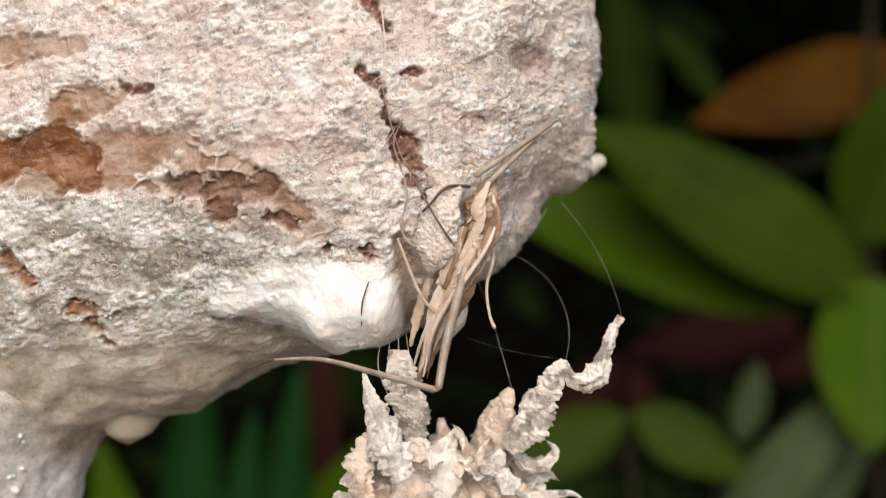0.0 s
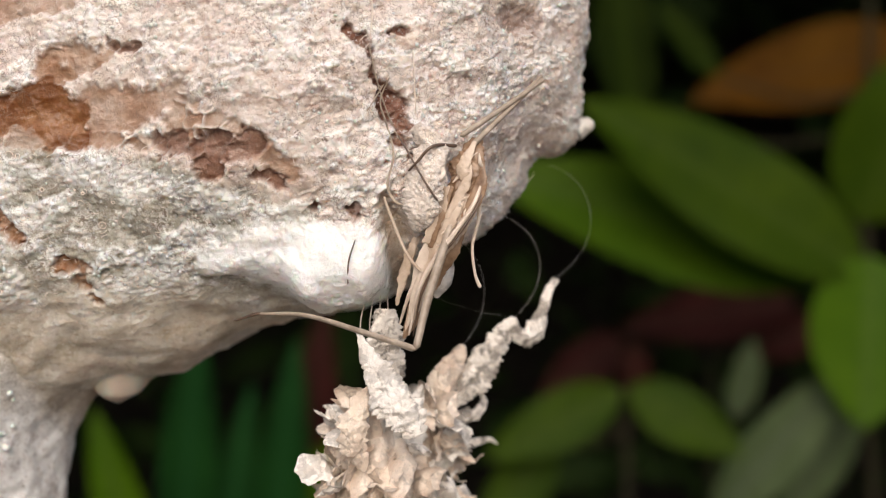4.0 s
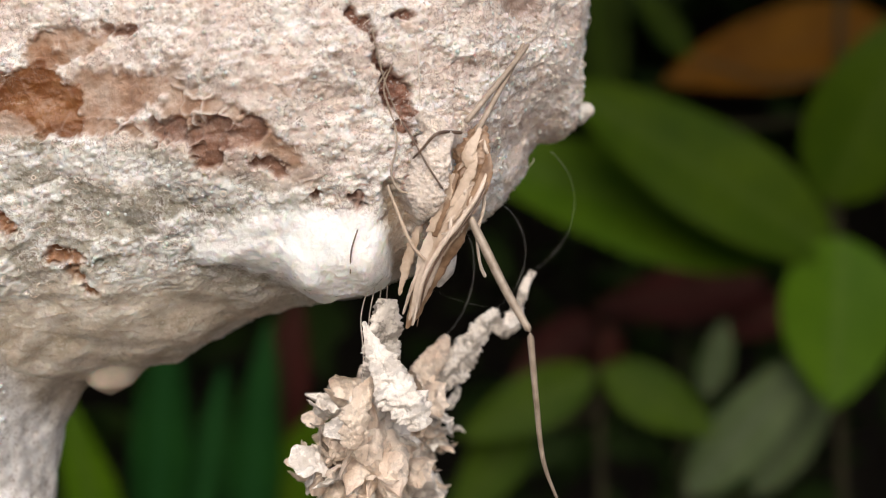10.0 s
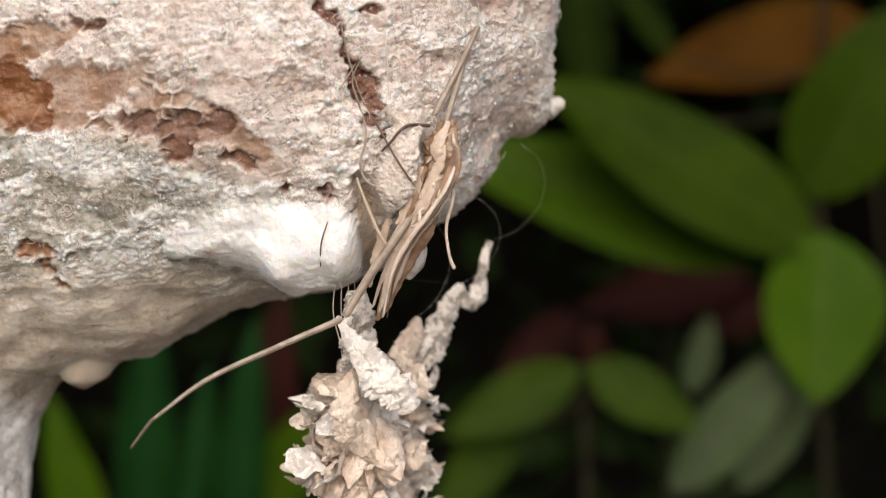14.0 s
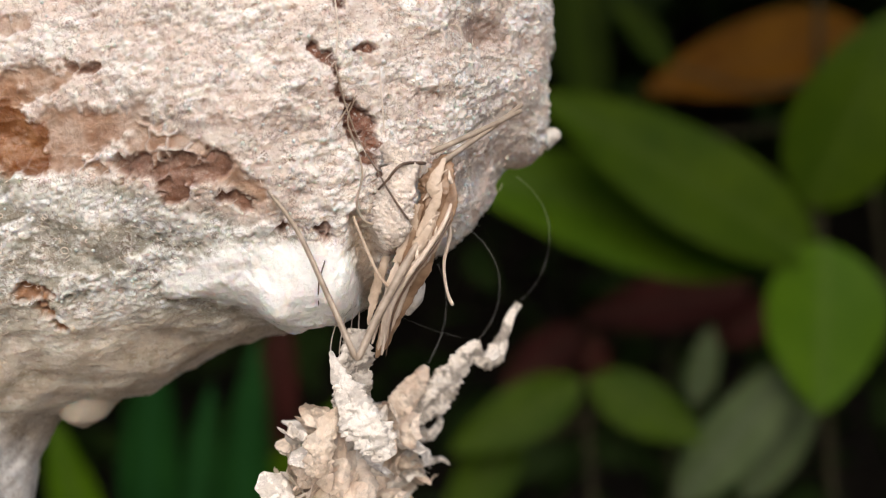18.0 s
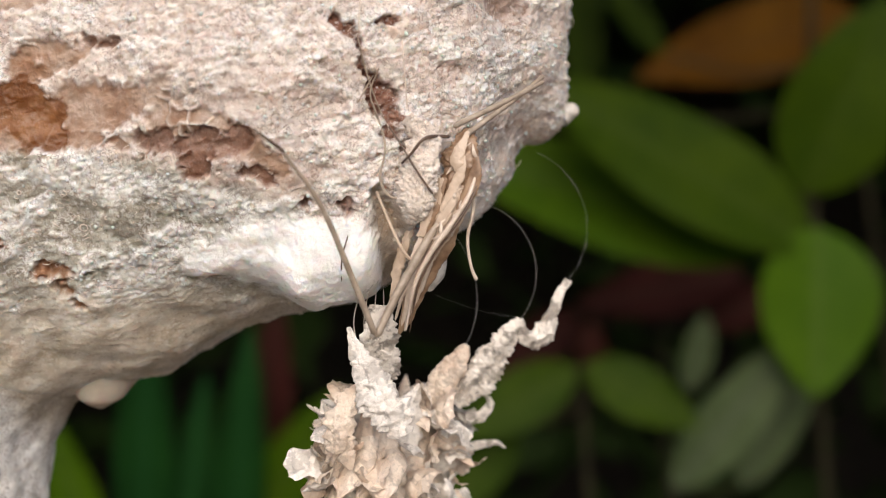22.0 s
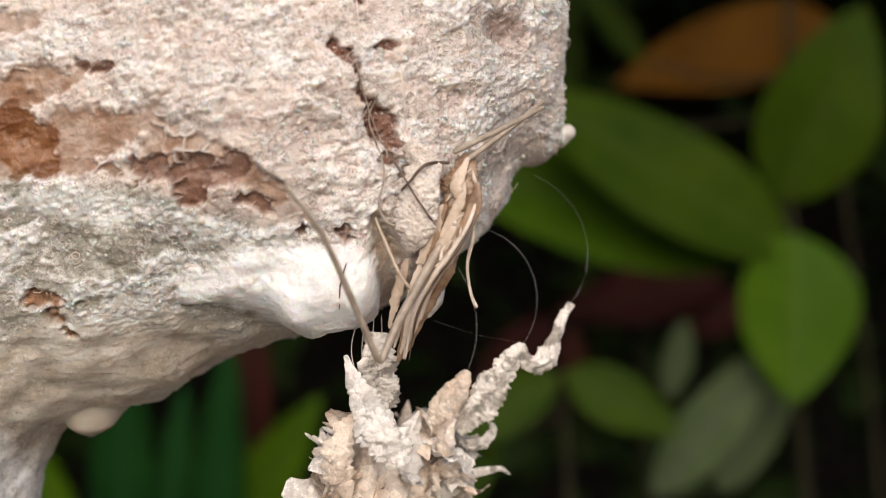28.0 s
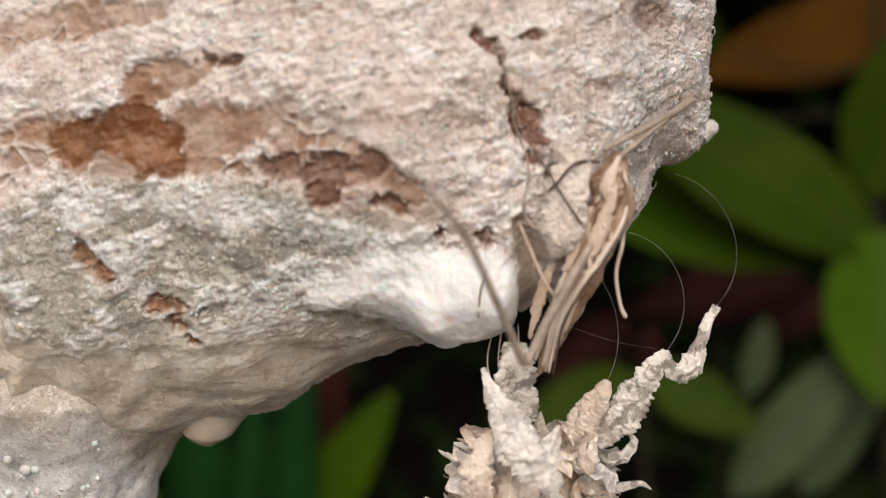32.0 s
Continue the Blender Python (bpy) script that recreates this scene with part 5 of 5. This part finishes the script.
KICK = [
    (0, (-0.25, -6.72, -7.07), (-10.36, -0.35, -6.02)),
    (2, (-0.30, -6.13, -7.34), (-10.51, 0.03, -5.99)),
    (6, (-0.77, -6.32, -7.12), (-10.46, 0.63, -5.79)),
    (9, (0.20, -6.69, -7.17), (-10.00, -0.39, -6.57)),
    (9.1, (0.95, -7.59, -6.72), (-10.53, -4.88, -8.96)),
    (9.2, (3.02, -6.36, -7.26), (-7.03, -4.52, -13.55)),
    (9.4, (6.85, -7.39, -4.20), (9.72, -3.14, -15.05)),
    (9.5, (6.37, -8.10, -3.97), (12.52, -4.93, -13.77)),
    (9.6, (6.23, -9.04, -2.55), (13.88, -4.02, -10.31)),
    (9.7, (6.98, -8.89, -0.43), (11.19, 2.25, -1.93)),
    (9.8, (-2.77, -9.91, 0.43), (-9.09, -20.10, 0.00)),
    (9.9, (5.68, -7.89, -4.94), (2.42, -2.15, -14.96)),
    (10, (4.83, -5.88, -6.83), (7.19, -1.60, -17.79)),
    (10.1, (-2.00, -4.01, -7.34), (-6.67, -14.60, -4.16)),
    (10.2, (7.52, -4.50, -5.20), (12.76, -1.96, -15.69)),
    (10.3, (8.03, -6.98, -2.56), (17.85, -6.52, -9.45)),
    (10.4, (-3.53, -9.19, -1.69), (-8.76, -20.00, -1.68)),
    (10.5, (4.10, -9.61, -3.91), (-7.60, -6.97, -3.41)),
    (10.6, (2.17, -9.29, -5.12), (-6.58, -5.08, 1.94)),
    (10.7, (6.69, -7.71, -4.04), (-4.92, -5.40, -2.06)),
    (10.8, (7.38, -6.75, -4.10), (-3.60, -2.00, -5.10)),
    (10.9, (6.13, -7.59, -4.81), (3.49, -2.18, -15.18)),
    (11, (0.05, -4.05, -7.98), (-9.13, -4.61, -15.69)),
    (11.1, (-1.19, -6.41, -6.93), (-6.55, -13.49, 1.14)),
    (11.2, (5.30, -5.80, -6.61), (0.97, 2.10, -14.54)),
    (11.3, (4.23, -4.22, -7.57), (4.60, 1.76, -17.97)),
    (11.4, (0.28, -4.05, -8.02), (-8.96, -5.44, -15.55)),
    (11.5, (0.03, -3.98, -7.99), (-9.87, -4.11, -1.21)),
    (11.6, (4.82, -7.63, -5.79), (4.80, -2.76, -16.76)),
    (11.7, (2.04, -5.72, -7.67), (1.27, 1.18, -17.45)),
    (11.8, (-1.83, -3.99, -7.42), (-11.24, -7.51, -13.98)),
    (11.9, (-1.46, -3.90, -7.58), (-9.56, -5.63, 1.10)),
    (12, (5.56, -5.76, -6.47), (5.29, -1.41, -17.65)),
    (12.1, (3.72, -6.09, -7.20), (4.80, 0.19, -17.36)),
    (12.2, (-0.99, -4.00, -7.74), (-7.38, 1.07, -16.54)),
    (12.3, (0.68, -8.16, -6.27), (-9.46, -4.12, -1.29)),
    (12.4, (7.58, -6.08, -4.35), (10.73, -3.68, -15.68)),
    (12.5, (7.20, -7.78, -3.16), (15.16, -4.95, -11.68)),
    (12.6, (-2.80, -9.78, -1.38), (-14.03, -5.54, -1.51)),
    (12.9, (0.04, -8.68, -5.68), (-11.52, -7.16, -8.52)),
    (13, (-2.83, -8.14, -4.65), (-6.19, -17.80, 1.62)),
    (13.2, (-2.06, -8.63, -4.74), (-5.62, -18.31, 1.39)),
    (13.4, (-3.20, -7.59, -4.88), (-5.76, -17.49, 1.40)),
    (13.6, (-3.97, -6.18, -5.20), (-11.03, -15.55, -2.67)),
    (13.7, (-2.56, -7.53, -5.47), (-14.41, -5.69, -5.29)),
    (13.8, (-3.48, -3.98, -6.44), (-14.82, -4.09, -10.36)),
    (13.9, (-3.33, -4.02, -6.54), (-13.98, -4.02, -12.07)),
    (14, (-3.04, -3.95, -6.75), (-13.26, -7.58, -11.89)),
    (14.1, (-2.72, -4.08, -6.94), (-14.03, -4.76, -10.90)),
    (14.2, (-3.45, -4.00, -6.45), (-15.31, -2.15, -6.84)),
    (14.3, (-1.02, -6.53, -6.94), (-10.87, -4.44, -13.46)),
    (14.4, (4.83, -8.06, -5.40), (4.91, -2.38, -15.97)),
    (14.5, (8.20, -6.12, -3.25), (16.42, -4.37, -11.81)),
    (14.7, (-3.45, -4.00, -6.45), (-15.31, -2.15, -6.84)),
    (14.9, (4.83, -8.06, -5.40), (4.91, -2.38, -15.97)),
    (15.1, (-2.83, -8.14, -4.65), (-6.19, -17.80, 1.62)),
    (15.3, (5.56, -5.76, -6.47), (5.29, -1.41, -17.65)),
    (15.5, (8.20, -6.12, -3.25), (16.42, -4.37, -11.81)),
    (15.7, (-3.33, -4.02, -6.54), (-13.98, -4.02, -12.07)),
    (15.9, (0.03, -3.98, -7.99), (-9.87, -4.11, -1.21)),
    (16.1, (7.58, -6.08, -4.35), (10.73, -3.68, -15.68)),
    (16.3, (-2.64, -7.37, -5.54), (-6.22, -17.34, 0.12)),
    (16.5, (7.08, -7.50, -3.74), (-4.30, -4.34, -1.61)),
    (16.6, (7.74, -7.99, -0.97), (4.26, 1.53, -7.38)),
    (16.7, (5.55, -8.25, -4.66), (3.46, -1.67, -14.48)),
    (16.8, (-2.64, -7.37, -5.54), (-6.22, -17.34, 0.12)),
    (16.9, (5.91, -9.22, -2.70), (13.04, -7.75, -12.24)),
    (17, (-2.28, -10.18, -0.61), (-13.76, -6.81, 0.28)),
    (17.2, (-3.60, -9.27, -1.05), (-9.55, -19.69, -1.05)),
    (17.4, (5.21, -7.30, -5.81), (5.98, -0.32, -15.54)),
    (17.5, (-2.96, -5.36, -6.45), (-14.29, -3.98, -10.16)),
    (17.6, (-0.43, -8.65, -5.57), (-3.21, -18.95, -0.10)),
    (17.8, (4.51, -4.30, -7.45), (3.72, -15.56, -11.52)),
    (18, (-2.25, -5.68, -6.77), (-7.84, -3.20, 3.56)),
    (19, (-2.13, -5.52, -6.89), (-7.77, -3.46, 3.50)),
    (23, (-2.69, -4.26, -6.93), (-7.10, -8.94, 3.20)),
    (28, (-2.40, -5.82, -6.63), (-7.02, -10.92, 3.21)),
    (31, (-2.53, -6.42, -6.25), (-7.57, -11.98, 3.12)),
    (32, (-2.53, -7.00, -5.90), (-7.36, -13.29, 3.11)),
]

# time and slant, in degrees, of the two stretched legs
REACH = [(0, 39.8), (2, 40.5), (6, 39.8), (9, 40), (10, 55.7), (11, 53.1), (12, 49.1), (13, 47.1), (14, 67.7), (17, 33.6), (18, 29.3), (19, 33.1), (23, 29.7), (28, 29.8), (32, 31)]


def motions():
    walk(bunch, [(t, turn_rows(yaw, roll)) for t, yaw, roll in SWAY])
    # each silk thread hangs slack between its anchor and its skin
    for (top, links), (a, b, length, r, side) in zip(threads, THREADS):
        rows = [[] for k in links]
        for t, yaw, roll in SWAY:
            end = turn_rows(yaw, roll) @ (Vector(b) * MM) - mm(*a)
            pts = hang(Vector((0, 0, 0)), end, length * MM, side)
            for k, row in enumerate(rows):
                row.append((t, aim(pts[k], pts[k + 1] - pts[k], (0.1, -1, 0.2))))
        for link, row in zip(links, rows):
            walk(link, row)
    # the kicking leg
    home = mm(*HIP)
    whole = []
    for t, knee, tip in KICK:
        k, q = mm(*knee) - home, mm(*tip) - home
        whole.append((t, aim((0, 0, 0), k, (0.2, -1, 0.3)), aim(k, q - k, (0.2, -1, 0.3))))
    upper, lower = [], []
    for n, (t, a, b) in enumerate(whole):
        upper.append((t, a))
        lower.append((t, b))
        if n + 1 < len(whole):
            t2, a2, b2 = whole[n + 1]
            steps = 3 if t2 - t < 0.35 else 2
            if max(a.to_quaternion().rotation_difference(a2.to_quaternion()).angle, b.to_quaternion().rotation_difference(b2.to_quaternion()).angle) > 1.2:
                for s in range(1, steps):
                    w = s / steps
                    mid = a.to_quaternion().slerp(a2.to_quaternion(), w).to_matrix().to_4x4()
                    knee = mid @ Vector((8.1 * MM, 0, 0))
                    upper.append((t + (t2 - t) * w, mid))
                    lower.append((t + (t2 - t) * w, Matrix.Translation(knee) @ b.to_quaternion().slerp(b2.to_quaternion(), w).to_matrix().to_4x4()))
    walk(femur, upper)
    walk(tibia, lower)
    base = mm(*ROD_BASE) - home
    for k, rod in enumerate(rods):
        shift = Vector((0.0 + 0.6 * k, 0.2 * k, 0.12 - 0.5 * k)) * MM
        walk(rod, [(t, aim(base + shift, (math.cos(radians(s + (-4 if k == 0 else 6))), 0.42, math.sin(radians(s + (-4 if k == 0 else 6)))), (0, -1, 0.2))) for t, s in REACH])


motions()
